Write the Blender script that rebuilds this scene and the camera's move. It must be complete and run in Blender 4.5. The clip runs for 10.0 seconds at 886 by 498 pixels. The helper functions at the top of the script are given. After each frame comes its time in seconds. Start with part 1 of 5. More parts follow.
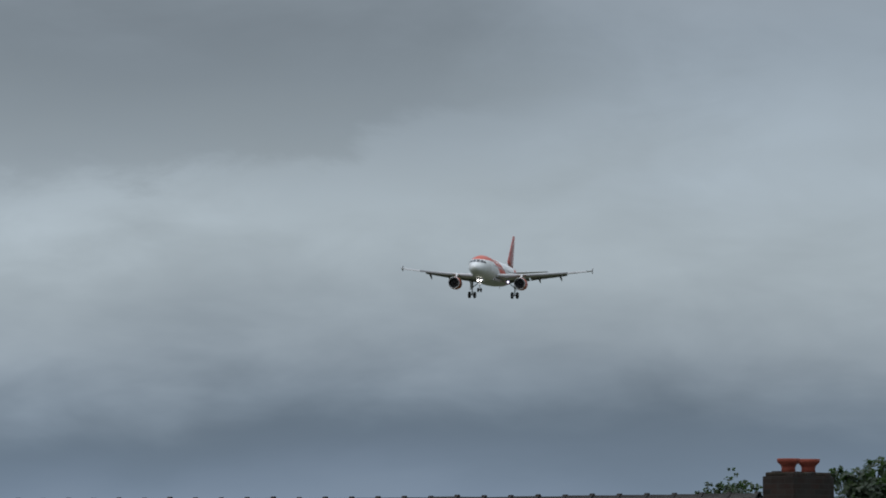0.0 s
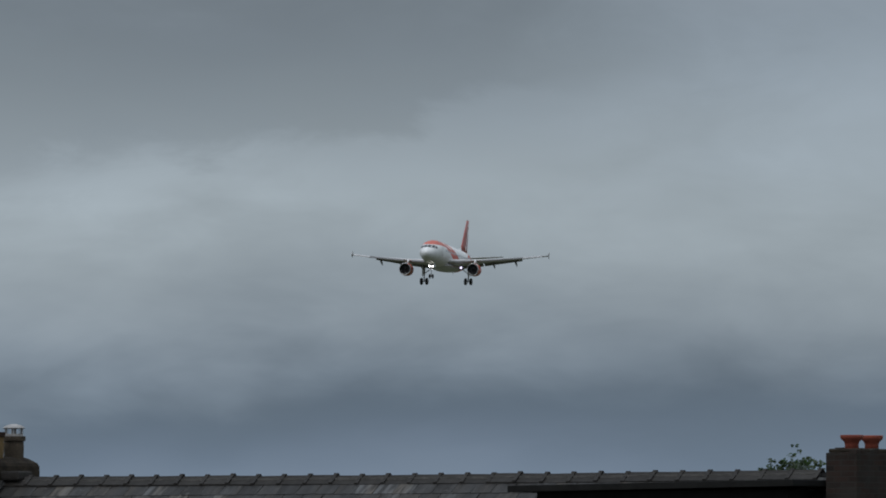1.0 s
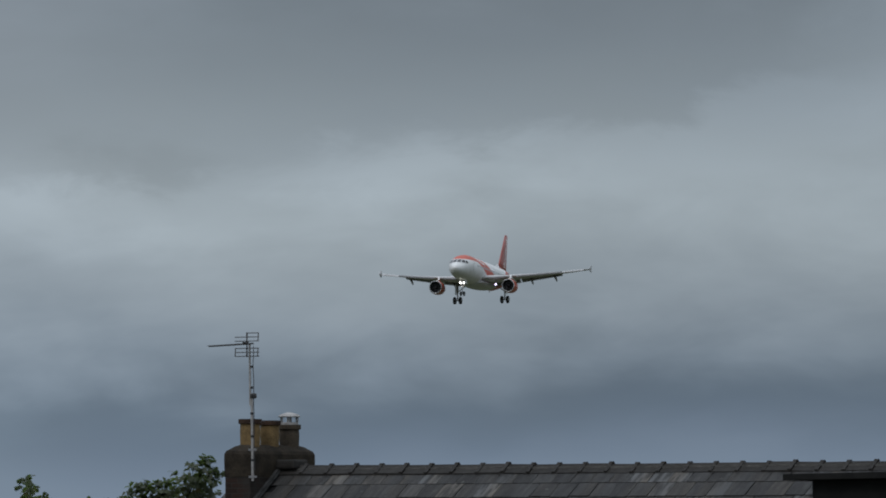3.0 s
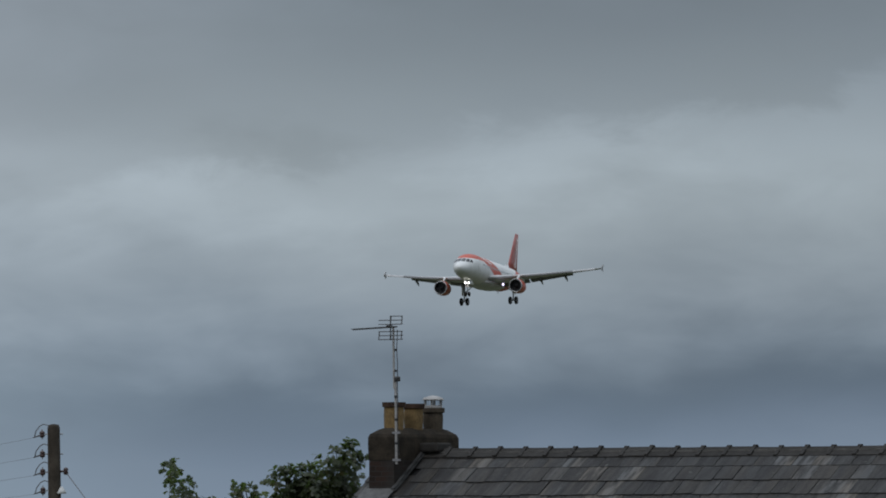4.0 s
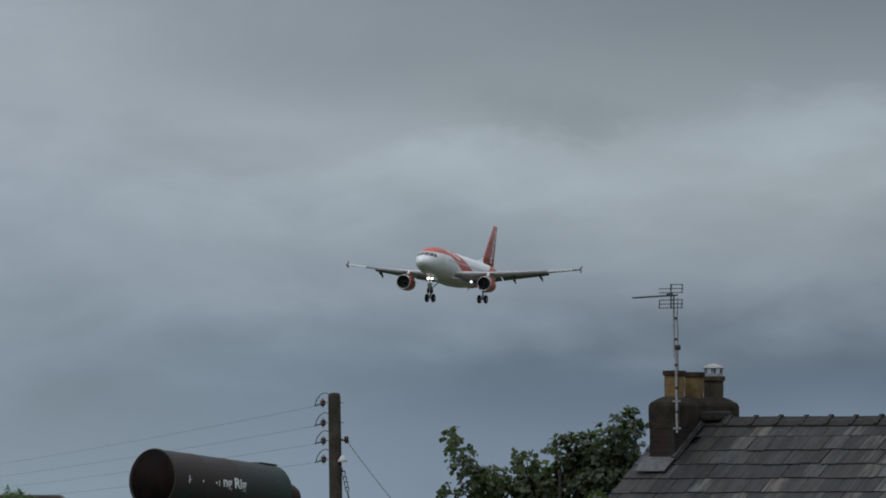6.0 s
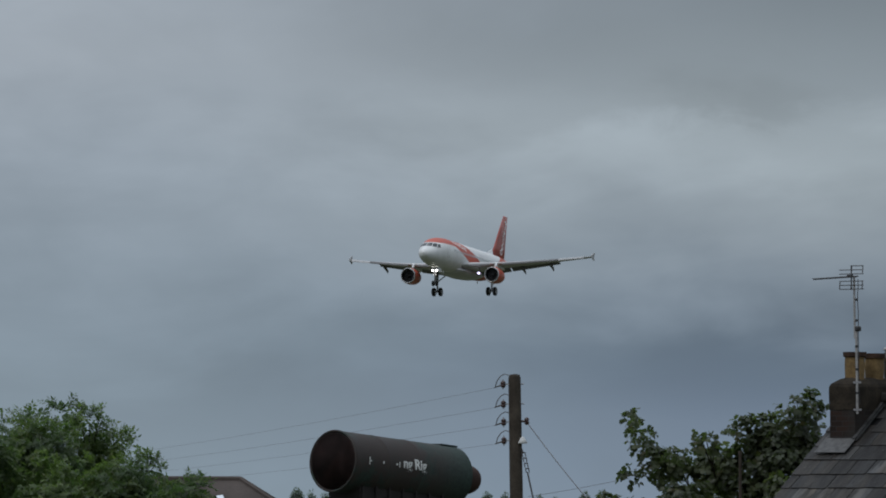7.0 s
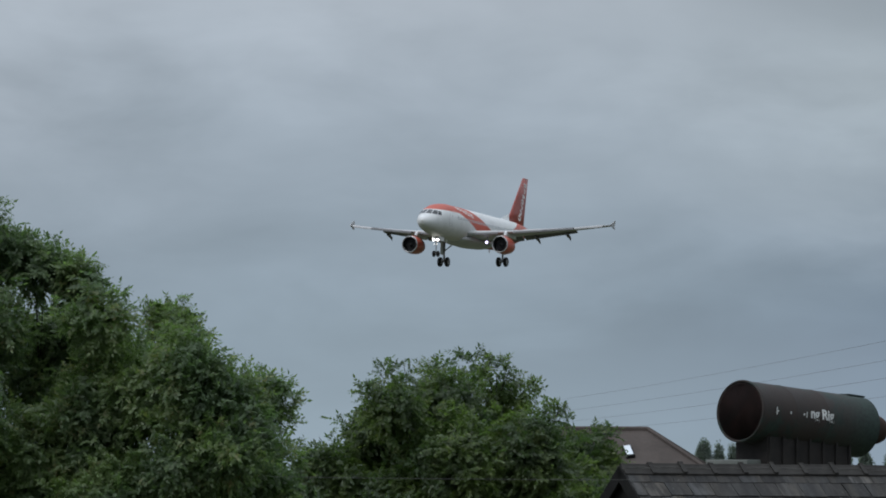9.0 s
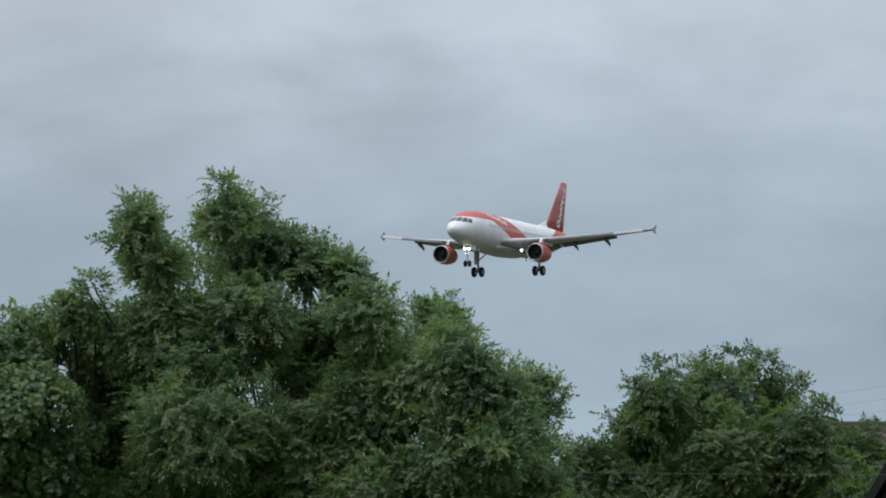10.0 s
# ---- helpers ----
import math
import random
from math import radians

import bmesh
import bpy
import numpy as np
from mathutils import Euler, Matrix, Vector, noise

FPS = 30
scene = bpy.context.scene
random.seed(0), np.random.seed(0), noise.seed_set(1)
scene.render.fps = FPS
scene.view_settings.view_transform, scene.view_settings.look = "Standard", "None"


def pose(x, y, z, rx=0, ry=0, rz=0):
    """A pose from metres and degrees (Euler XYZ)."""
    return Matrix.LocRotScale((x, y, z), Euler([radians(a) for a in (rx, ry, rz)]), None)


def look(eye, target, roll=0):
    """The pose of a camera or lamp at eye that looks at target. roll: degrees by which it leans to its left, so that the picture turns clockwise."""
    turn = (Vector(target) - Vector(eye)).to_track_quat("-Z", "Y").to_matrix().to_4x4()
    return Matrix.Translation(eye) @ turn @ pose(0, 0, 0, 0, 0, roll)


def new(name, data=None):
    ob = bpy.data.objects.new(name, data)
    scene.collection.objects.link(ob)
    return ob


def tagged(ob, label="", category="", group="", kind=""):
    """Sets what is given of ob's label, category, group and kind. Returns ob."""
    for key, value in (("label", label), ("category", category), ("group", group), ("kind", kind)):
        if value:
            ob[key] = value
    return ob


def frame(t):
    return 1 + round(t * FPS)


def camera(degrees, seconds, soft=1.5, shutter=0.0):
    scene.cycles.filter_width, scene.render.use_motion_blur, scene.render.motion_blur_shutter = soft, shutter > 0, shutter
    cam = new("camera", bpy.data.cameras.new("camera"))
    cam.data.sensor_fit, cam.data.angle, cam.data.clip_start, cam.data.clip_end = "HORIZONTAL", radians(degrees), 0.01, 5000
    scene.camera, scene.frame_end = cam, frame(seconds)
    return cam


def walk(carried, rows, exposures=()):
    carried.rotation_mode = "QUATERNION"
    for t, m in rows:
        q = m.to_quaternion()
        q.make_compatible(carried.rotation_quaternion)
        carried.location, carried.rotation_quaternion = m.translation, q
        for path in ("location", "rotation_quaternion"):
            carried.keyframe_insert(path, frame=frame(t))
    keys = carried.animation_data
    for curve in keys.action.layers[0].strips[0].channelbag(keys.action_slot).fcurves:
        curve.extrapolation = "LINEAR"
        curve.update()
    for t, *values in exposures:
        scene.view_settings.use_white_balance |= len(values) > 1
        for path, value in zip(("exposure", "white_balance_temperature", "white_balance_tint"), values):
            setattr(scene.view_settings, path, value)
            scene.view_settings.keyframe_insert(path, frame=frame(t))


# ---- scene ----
# The camera stands at an upper window, 6 m over the ground, and pans after the landing aircraft.
EYE = (0.0, 0.0, 6.0)
cam = camera(5.280, 10.0, soft=1.85)


def aim(az, el):
    """The camera's pose for a bearing (degrees clockwise from +y) and an elevation."""
    a, e = radians(az), radians(el)
    return look(EYE, (EYE[0] + 100 * math.sin(a) * math.cos(e), EYE[1] + 100 * math.cos(a) * math.cos(e), EYE[2] + 100 * math.sin(e)))


PAN = [(0.0, 0.705, 2.216), (0.5, 0.607, 2.123), (1.0, 0.328, 2.076), (1.5, -0.188, 2.056), (2.0, -0.611, 2.045),
       (2.5, -0.942, 2.025), (2.7, -1.086, 2.020), (3.8, -1.984, 1.932), (4.0, -2.170, 1.906), (4.5, -2.624, 1.824),
       (5.0, -3.037, 1.764), (5.5, -3.424, 1.736), (5.7, -3.589, 1.731), (6.8, -4.656, 1.638), (7.0, -4.917, 1.607),
       (7.5, -5.599, 1.489), (8.0, -6.198, 1.376), (8.5, -6.775, 1.319), (9.0, -7.344, 1.310), (9.5, -7.984, 1.301),
       (10.0, -8.941, 1.280)]
walk(cam, [(t, aim(az, el)) for t, az, el in PAN], exposures=[(0.0, 0.10), (0.5, -0.06), (1.0, -0.10), (2.0, -0.12), (4.5, -0.06), (5.5, -0.09), (7.0, -0.16), (7.5, -0.13), (8.0, -0.08), (8.5, 0.02), (9.0, 0.10), (9.5, 0.23), (10.0, 0.46)])

# ---- sky and sun ----
world = bpy.data.worlds.new("overcast")
scene.world = world
world.use_nodes = True


class Nodes:
    """Short calls for building node trees."""

    def __init__(self, tree):
        self.tree = tree

    def add(self, kind):
        return self.tree.nodes.new(kind)

    def link(self, a, b):
        self.tree.links.new(a, b)

    def put(self, sock, v):
        if isinstance(v, bpy.types.NodeSocket):
            self.link(v, sock)
        else:
            sock.default_value = v

    def math(self, op, a, b=0.0, c=0.0, clamp=False):
        n = self.add("ShaderNodeMath")
        n.operation, n.use_clamp = op, clamp
        for s, v in zip(n.inputs, (a, b, c)):
            self.put(s, v)
        return n.outputs[0]

    def ramp(self, fac, stops, mode="LINEAR"):
        n = self.add("ShaderNodeValToRGB")
        n.color_ramp.interpolation = mode
        els = n.color_ramp.elements
        while len(els) < len(stops):
            els.new(0.5)
        for e, (p, c) in zip(els, stops):
            e.position = p
            e.color = (*c, 1) if not isinstance(c, (int, float)) else (c, c, c, 1)
        self.put(n.inputs[0], fac)
        return n.outputs[0]

    def mix(self, fac, a, b, mode="MIX"):
        n = self.add("ShaderNodeMix")
        n.data_type, n.blend_type = "RGBA", mode
        self.put(n.inputs[0], fac)
        for s, v in ((n.inputs[6], a), (n.inputs[7], b)):
            self.put(s, (*v, 1) if isinstance(v, tuple) and len(v) == 3 else v)
        return n.outputs[2]

    def noise(self, vec, scale, detail=3.0, rough=0.5, distort=0.0):
        n = self.add("ShaderNodeTexNoise")
        if vec is not None:
            self.link(vec, n.inputs["Vector"])
        n.inputs["Scale"].default_value, n.inputs["Detail"].default_value = scale, detail
        n.inputs["Roughness"].default_value, n.inputs["Distortion"].default_value = rough, distort
        return n.outputs["Fac"]

    def xyz(self, x, y, z):
        n = self.add("ShaderNodeCombineXYZ")
        for s, v in zip(n.inputs, (x, y, z)):
            self.put(s, v)
        return n.outputs[0]

    def span(self, v, a, b, c=0.0, d=1.0, smooth=True):
        n = self.add("ShaderNodeMapRange")
        n.interpolation_type = "SMOOTHSTEP" if smooth else "LINEAR"
        for s, x in zip(n.inputs, (v, a, b, c, d)):
            self.put(s, x)
        return n.outputs[0]


def build_sky():
    k = Nodes(world.node_tree)
    world.node_tree.nodes.clear()
    coord = k.add("ShaderNodeTexCoord").outputs["Generated"]
    sep = k.add("ShaderNodeSeparateXYZ")
    k.link(coord, sep.inputs[0])
    el = k.math("MULTIPLY", k.math("ARCSINE", sep.outputs[2]), 57.2958)
    az = k.math("MULTIPLY", k.math("ARCTAN2", sep.outputs[0], sep.outputs[1]), 57.2958)
    broad = k.noise(k.xyz(k.math("MULTIPLY", az, 0.42), el, 3.1), 0.55, 2.0, 0.45)
    fine = k.noise(k.xyz(k.math("MULTIPLY", az, 0.5), k.math("MULTIPLY", el, 1.2), 8.0), 1.7, 4.0, 0.5, 0.25)
    wave = k.math("ADD", el, k.math("MULTIPLY", k.math("SUBTRACT", broad, 0.5), 0.8))
    wave = k.math("ADD", wave, k.math("MULTIPLY", k.math("SUBTRACT", fine, 0.5), 0.55))
    deep = k.ramp(k.math("DIVIDE", wave, 6.0),
                  [(0.0, (0.235, 0.305, 0.39)), (0.10, (0.18, 0.242, 0.335)), (0.155, (0.122, 0.173, 0.240)), (0.195, (0.130, 0.179, 0.241)),
                   (0.268, (0.265, 0.318, 0.375)), (0.375, (0.345, 0.402, 0.443)), (0.48, (0.283, 0.336, 0.388)), (0.58, (0.208, 0.252, 0.304)),
                   (0.72, (0.268, 0.31, 0.360)), (1.0, (0.36, 0.40, 0.44))], "B_SPLINE")
    pale = k.ramp(k.math("DIVIDE", wave, 6.0),
                  [(0.0, (0.285, 0.365, 0.43)), (0.18, (0.248, 0.320, 0.394)), (0.34, (0.31, 0.37, 0.44)), (0.46, (0.388, 0.44, 0.505)), (1.0, (0.367, 0.41, 0.468))], "B_SPLINE")
    side = k.span(k.math("ADD", az, k.math("MULTIPLY", k.math("SUBTRACT", broad, 0.5), 3.0)), -2.5, -8.0)
    cloud = k.mix(side, deep, pale)
    cloud = k.mix(1.0, cloud, k.ramp(fine, [(0.25, 0.90), (0.75, 1.10)]), "MULTIPLY")
    # the larger lit and shaded masses of the cloud deck: bearing, elevation, half widths, strength
    ragged = k.noise(k.xyz(k.math("MULTIPLY", az, 0.8), k.math("MULTIPLY", el, 1.5), 21.0), 1.6, 5.0, 0.6, 0.3)
    azr = k.math("ADD", az, k.math("MULTIPLY", k.math("SUBTRACT", ragged, 0.5), 2.2))
    elr = k.math("ADD", el, k.math("MULTIPLY", k.math("SUBTRACT", fine, 0.5), 0.8))
    mass = 1.0
    for a, e, wa, we, amp in ((-1.38, 2.42, 0.95, 0.27, 0.20), (2.9, 3.1, 1.4, 0.7, 0.22), (-0.6, 3.45, 2.2, 0.40, -0.12), (-2.75, 2.50, 0.75, 0.17, -0.08), (-2.8, 3.05, 1.8, 0.28, -0.05),
                              (-4.3, 2.12, 1.2, 0.34, 0.13), (-0.6, 1.12, 2.8, 0.26, -0.14), (-9.0, 2.65, 2.0, 0.5, 0.14), (-10.8, 1.9, 2.3, 1.8, -0.15), (-3.4, 2.0, 0.9, 0.35, 0.08), (-5.4, 1.25, 1.6, 0.22, -0.08), (0.6, 2.4, 0.9, 0.3, 0.08), (-4.6, 2.45, 1.0, 0.16, 0.08),
                              (-3.8, 1.3, 2.2, 0.3, 0.13), (1.8, 1.7, 1.4, 0.8, -0.075), (-6.2, 0.7, 2.2, 0.3, -0.11), (-3.4, 2.7, 1.4, 0.5, 0.05), (-7.4, 2.5, 0.8, 0.8, -0.05), (-4.6, 1.9, 2.2, 0.3, -0.04), (-5.0, 2.3, 1.4, 0.3, 0.04), (-2.6, 1.5, 2.2, 0.3, 0.04), (-5.8, 2.9, 1.4, 0.3, -0.05), (-5.3, 1.6, 1.5, 0.4, 0.03)):
        q = k.math("ADD", k.math("POWER", k.math("ABSOLUTE", k.math("DIVIDE", k.math("SUBTRACT", azr, a), wa)), 2.0),
                   k.math("POWER", k.math("ABSOLUTE", k.math("DIVIDE", k.math("SUBTRACT", elr, e), we)), 2.0))
        mass = k.math("ADD", mass, k.math("MULTIPLY", k.math("EXPONENT", k.math("MULTIPLY", q, -1.0)), amp))
    # the upper deck with its ragged lower edge, which rises gently with the bearing
    edge = k.math("ADD", k.math("MULTIPLY", az, 0.142), 2.80)
    above = k.math("SUBTRACT", k.math("ADD", el, k.math("MULTIPLY", k.math("SUBTRACT", ragged, 0.5), 0.75)), edge)
    deck = k.math("MULTIPLY", k.span(above, -0.06, 0.16), k.math("MULTIPLY", k.span(az, -6.5, -4.0), k.span(az, 2.2, 0.2)))
    deck = k.math("MULTIPLY", deck, k.span(el, 5.5, 3.8))
    mass = k.math("SUBTRACT", mass, k.math("MULTIPLY", deck, 0.15))
    cloud = k.mix(1.0, cloud, k.xyz(mass, mass, mass), "MULTIPLY")
    # the overcast brightens towards the zenith
    lift = k.span(el, 5.0, 65.0, 1.0, 3.3)
    cloud = k.mix(1.0, cloud, k.xyz(lift, lift, lift), "MULTIPLY")
    sky = k.add("ShaderNodeTexSky")
    sky.sky_type, sky.sun_disc = "NISHITA", False
    sky.sun_elevation, sky.sun_rotation = radians(48), radians(215)
    dim = k.mix(1.0, sky.outputs[0], (0.08, 0.08, 0.08), "MULTIPLY")
    both = k.mix(0.94, dim, cloud)
    bg = k.add("ShaderNodeBackground")
    k.link(both, bg.inputs[0])
    bg.inputs[1].default_value = 1.0
    out = k.add("ShaderNodeOutputWorld")
    k.link(bg.outputs[0], out.inputs[0])


build_sky()
sun = new("sun", bpy.data.lights.new("sun", "SUN"))
sun.data.energy, sun.data.angle, sun.data.color = 0.9, radians(30), (1.0, 0.96, 0.9)
sun.matrix_world = look((-57 * 10, -82 * 10, 111 * 10), (0, 0, 0))


# ---- materials ----
def material(name, rough=0.6, metal=0.0):
    m = bpy.data.materials.new(name)
    m.use_nodes = True
    k = Nodes(m.node_tree)
    b = m.node_tree.nodes["Principled BSDF"]
    b.inputs["Roughness"].default_value, b.inputs["Metallic"].default_value = rough, metal
    return m, k, b


def mottled(name, dark, light, scale=4.0, rough=0.6, metal=0.0, bump=0.2, grain=40.0, rand="", spread=0.5):
    """Two-scale mottling between two colours, with relief; rand: 'object' or 'island' shifts each piece on its own."""
    m, k, b = material(name, rough, metal)
    if rough >= 0.7:
        b.inputs["Specular IOR Level"].default_value = 0.15
    obj = k.add("ShaderNodeTexCoord").outputs["Object"]
    big, small = k.noise(obj, scale, 4.0, 0.6), k.noise(obj, grain, 3.0, 0.6)
    f = k.math("ADD", k.math("MULTIPLY", big, 0.65), k.math("MULTIPLY", small, 0.35))
    f = k.span(f, 0.32, 0.68, smooth=False)
    if rand:
        r = k.add("ShaderNodeObjectInfo").outputs["Random"] if rand == "object" else k.add("ShaderNodeNewGeometry").outputs["Random Per Island"]
        f = k.math("ADD", k.math("MULTIPLY", f, 1 - spread), k.math("MULTIPLY", k.math("POWER", r, 1.6), spread), clamp=True)
    k.link(k.mix(f, dark, light), b.inputs["Base Color"])
    k.link(k.span(small, 0.2, 0.8, max(rough - 0.12, 0.02), min(rough + 0.12, 1.0)), b.inputs["Roughness"])
    if bump:
        n = k.add("ShaderNodeBump")
        n.inputs["Strength"].default_value, n.inputs["Distance"].default_value = bump, 0.01
        k.link(small, n.inputs["Height"])
        k.link(n.outputs[0], b.inputs["Normal"])
    return m


def leaf_material(name, dark, light, gold):
    """Leaves: each its own tone, some turning; broad patches paint in the masses' light and shade."""
    m, k, b = material(name, 0.48)
    isl = k.add("ShaderNodeNewGeometry").outputs["Random Per Island"]
    obj = k.add("ShaderNodeTexCoord").outputs["Object"]
    # large-scale tone that stands in for light and shade across the crown
    patch = k.noise(obj, 1.1, 3.0, 0.6)
    f = k.math("ADD", k.math("MULTIPLY", isl, 0.18), k.math("MULTIPLY", k.span(patch, 0.38, 0.62), 0.82))
    col = k.mix(f, dark, light)
    turning = k.math("MULTIPLY", k.span(k.noise(obj, 2.2, 4.0, 0.65), 0.54, 0.68), k.span(isl, 0.35, 0.75))
    col = k.mix(k.math("MULTIPLY", turning, 0.7), col, gold)
    k.link(col, b.inputs["Base Color"])
    b.inputs["Specular IOR Level"].default_value = 0.5
    tr = k.add("ShaderNodeBsdfTranslucent")
    k.link(k.mix(1.0, col, (1.5, 1.8, 0.95), "MULTIPLY"), tr.inputs[0])
    ms = k.add("ShaderNodeMixShader")
    ms.inputs[0].default_value = 0.5
    out = m.node_tree.nodes["Material Output"]
    k.link(b.outputs[0], ms.inputs[1]), k.link(tr.outputs[0], ms.inputs[2]), k.link(ms.outputs[0], out.inputs[0])
    return m


def glow(name, col, power):
    m, k, b = material(name, 0.3)
    b.inputs["Emission Color"].default_value, b.inputs["Emission Strength"].default_value = (*col, 1), power
    return m


def brick_material(name, c1, c2, mortar):
    m, k, b = material(name, 0.9)
    b.inputs["Specular IOR Level"].default_value = 0.15
    obj = k.add("ShaderNodeTexCoord").outputs["Object"]
    sep = k.add("ShaderNodeSeparateXYZ")
    k.link(obj, sep.inputs[0])
    t = k.add("ShaderNodeTexBrick")
    k.link(k.xyz(k.math("ADD", sep.outputs[0], sep.outputs[1]), sep.outputs[2], 0.0), t.inputs["Vector"])
    t.inputs["Scale"].default_value = 1.0
    t.inputs["Brick Width"].default_value, t.inputs["Row Height"].default_value, t.inputs["Mortar Size"].default_value = 0.225, 0.075, 0.006
    for s, c in zip(("Color1", "Color2", "Mortar"), (c1, c2, mortar)):
        t.inputs[s].default_value = (*c, 1)
    grime = k.span(k.noise(obj, 3.0, 4.0, 0.6), 0.35, 0.7)
    k.link(k.mix(k.math("MULTIPLY", grime, 0.7), t.outputs["Color"], (0.03, 0.03, 0.028)), b.inputs["Base Color"])
    n = k.add("ShaderNodeBump")
    n.inputs["Strength"].default_value, n.inputs["Distance"].default_value = 0.5, 0.01
    k.link(k.math("SUBTRACT", 1.0, t.outputs["Fac"]), n.inputs["Height"])
    k.link(n.outputs[0], b.inputs["Normal"])
    return m


def slate_material(name, rand):
    """Split slate: each piece has its own shade, faint streaks down the slope, lichen specks."""
    m, k, b = material(name, 0.6)
    obj = k.add("ShaderNodeTexCoord").outputs["Object"]
    r = k.add("ShaderNodeObjectInfo").outputs["Random"] if rand == "object" else k.add("ShaderNodeNewGeometry").outputs["Random Per Island"]
    sep = k.add("ShaderNodeSeparateXYZ")
    k.link(obj, sep.inputs[0])
    off = k.math("MULTIPLY", r, 61.0)
    streak = k.noise(k.xyz(k.math("ADD", k.math("MULTIPLY", sep.outputs[0], 6.0), off), k.math("MULTIPLY", sep.outputs[1], 1.1), off), 1.7, 5.0, 0.62)
    grain = k.noise(k.xyz(k.math("ADD", sep.outputs[0], off), sep.outputs[1], sep.outputs[2]), 42.0, 3.0, 0.6)
    # most pieces are dull and alike, a few have weathered pale over part of their width
    pale = k.math("MULTIPLY", k.span(r, 0.70, 0.98), k.span(streak, 0.38, 0.60))
    f = k.math("ADD", k.math("MULTIPLY", k.span(streak, 0.30, 0.80), 0.30), k.math("ADD", k.math("MULTIPLY", r, 0.16), k.math("MULTIPLY", pale, 0.62)))
    f = k.math("ADD", f, k.math("MULTIPLY", k.math("SUBTRACT", grain, 0.5), 0.22), clamp=True)
    # warm and cool beds of slate
    tint = k.noise(k.xyz(k.math("MULTIPLY", off, 3.7), k.math("MULTIPLY", sep.outputs[0], 2.5), 4.0), 1.0, 1.0, 0.5)
    col = k.mix(f, (0.0078, 0.0070, 0.0068), k.mix(k.span(tint, 0.35, 0.65), (0.086, 0.088, 0.090), (0.102, 0.090, 0.076)))
    speck = k.span(k.noise(k.xyz(k.math("ADD", sep.outputs[0], off), sep.outputs[1], off), 16.0, 2.0, 0.5), 0.68, 0.76)
    k.link(k.mix(k.math("MULTIPLY", speck, 0.45), col, (0.13, 0.13, 0.12)), b.inputs["Base Color"])
    b.inputs["Specular IOR Level"].default_value = 0.2
    n = k.add("ShaderNodeBump")
    n.inputs["Strength"].default_value, n.inputs["Distance"].default_value = 0.5, 0.008
    k.link(k.math("ADD", streak, grain), n.inputs["Height"])
    k.link(n.outputs[0], b.inputs["Normal"])
    return m


def rig_material():
    """Dark green paint, scorched to brown-black along the crown and in patches."""
    m, k, b = material("scorched_green_steel", 0.72)
    obj = k.add("ShaderNodeTexCoord").outputs["Object"]
    sep = k.add("ShaderNodeSeparateXYZ")
    k.link(obj, sep.inputs[0])
    blot = k.noise(obj, 1.6, 5.0, 0.65)
    fine = k.noise(obj, 14.0, 3.0, 0.6)
    col = k.mix(k.span(fine, 0.3, 0.7), (0.0125, 0.023, 0.021), (0.022, 0.040, 0.034))
    burn = k.math("MULTIPLY", k.span(k.math("ADD", blot, k.math("MULTIPLY", fine, 0.15)), 0.42, 0.60), k.span(sep.outputs[0], 3.6, 2.0))
    col = k.mix(k.math("MULTIPLY", burn, 0.85), col, (0.031, 0.021, 0.0195))
    k.link(k.mix(k.math("MULTIPLY", k.span(fine, 0.66, 0.76), 0.5), col, (0.055, 0.028, 0.022)), b.inputs["Base Color"])
    b.inputs["Specular IOR Level"].default_value = 0.3
    n = k.add("ShaderNodeBump")
    n.inputs["Strength"].default_value, n.inputs["Distance"].default_value = 0.4, 0.01
    k.link(blot, n.inputs["Height"])
    k.link(n.outputs[0], b.inputs["Normal"])
    return m


ORANGE, WHITE_PAINT = (0.43, 0.085, 0.055), (0.65, 0.66, 0.665)


def livery_material():
    """White fuselage with an orange crown over the nose that sweeps down in a broad band to the wing root."""
    m, k, b = material("fuselage_paint", 0.5)
    obj = k.add("ShaderNodeTexCoord").outputs["Object"]
    sep = k.add("ShaderNodeSeparateXYZ")
    k.link(obj, sep.inputs[0])
    x, z = k.math("SUBTRACT", sep.outputs[0], 15.0), sep.outputs[2]
    low = k.math("ADD", k.math("MULTIPLY", k.math("MINIMUM", k.math("ADD", x, 8.3), 0.0), 0.30), 1.06)
    high = k.math("ADD", k.math("MULTIPLY", k.math("ADD", x, 12.2), 0.36), 2.12)
    over = k.math("GREATER_THAN", z, low)
    under = k.math("LESS_THAN", z, high)
    front = k.math("LESS_THAN", x, -1.9)
    mask = k.math("MULTIPLY", k.math("MULTIPLY", over, under), front)
    # orange underside of the tail
    tail = k.math("LESS_THAN", x, k.math("ADD", k.math("MULTIPLY", z, -3.4), -24.0))
    mask = k.math("MAXIMUM", mask, tail)
    dirt = k.span(k.noise(obj, 0.8, 4.0, 0.6), 0.35, 0.75, 1.0, 0.88)
    col = k.mix(mask, WHITE_PAINT, ORANGE)
    # grey lower belly
    belly = k.span(z, -0.6, -1.75)
    col = k.mix(k.math("MULTIPLY", k.math("SUBTRACT", 1.0, mask), belly), col, (0.56, 0.55, 0.53))
    k.link(k.mix(1.0, col, k.xyz(dirt, dirt, dirt), "MULTIPLY"), b.inputs["Base Color"])
    b.inputs["Specular IOR Level"].default_value = 0.35
    return m


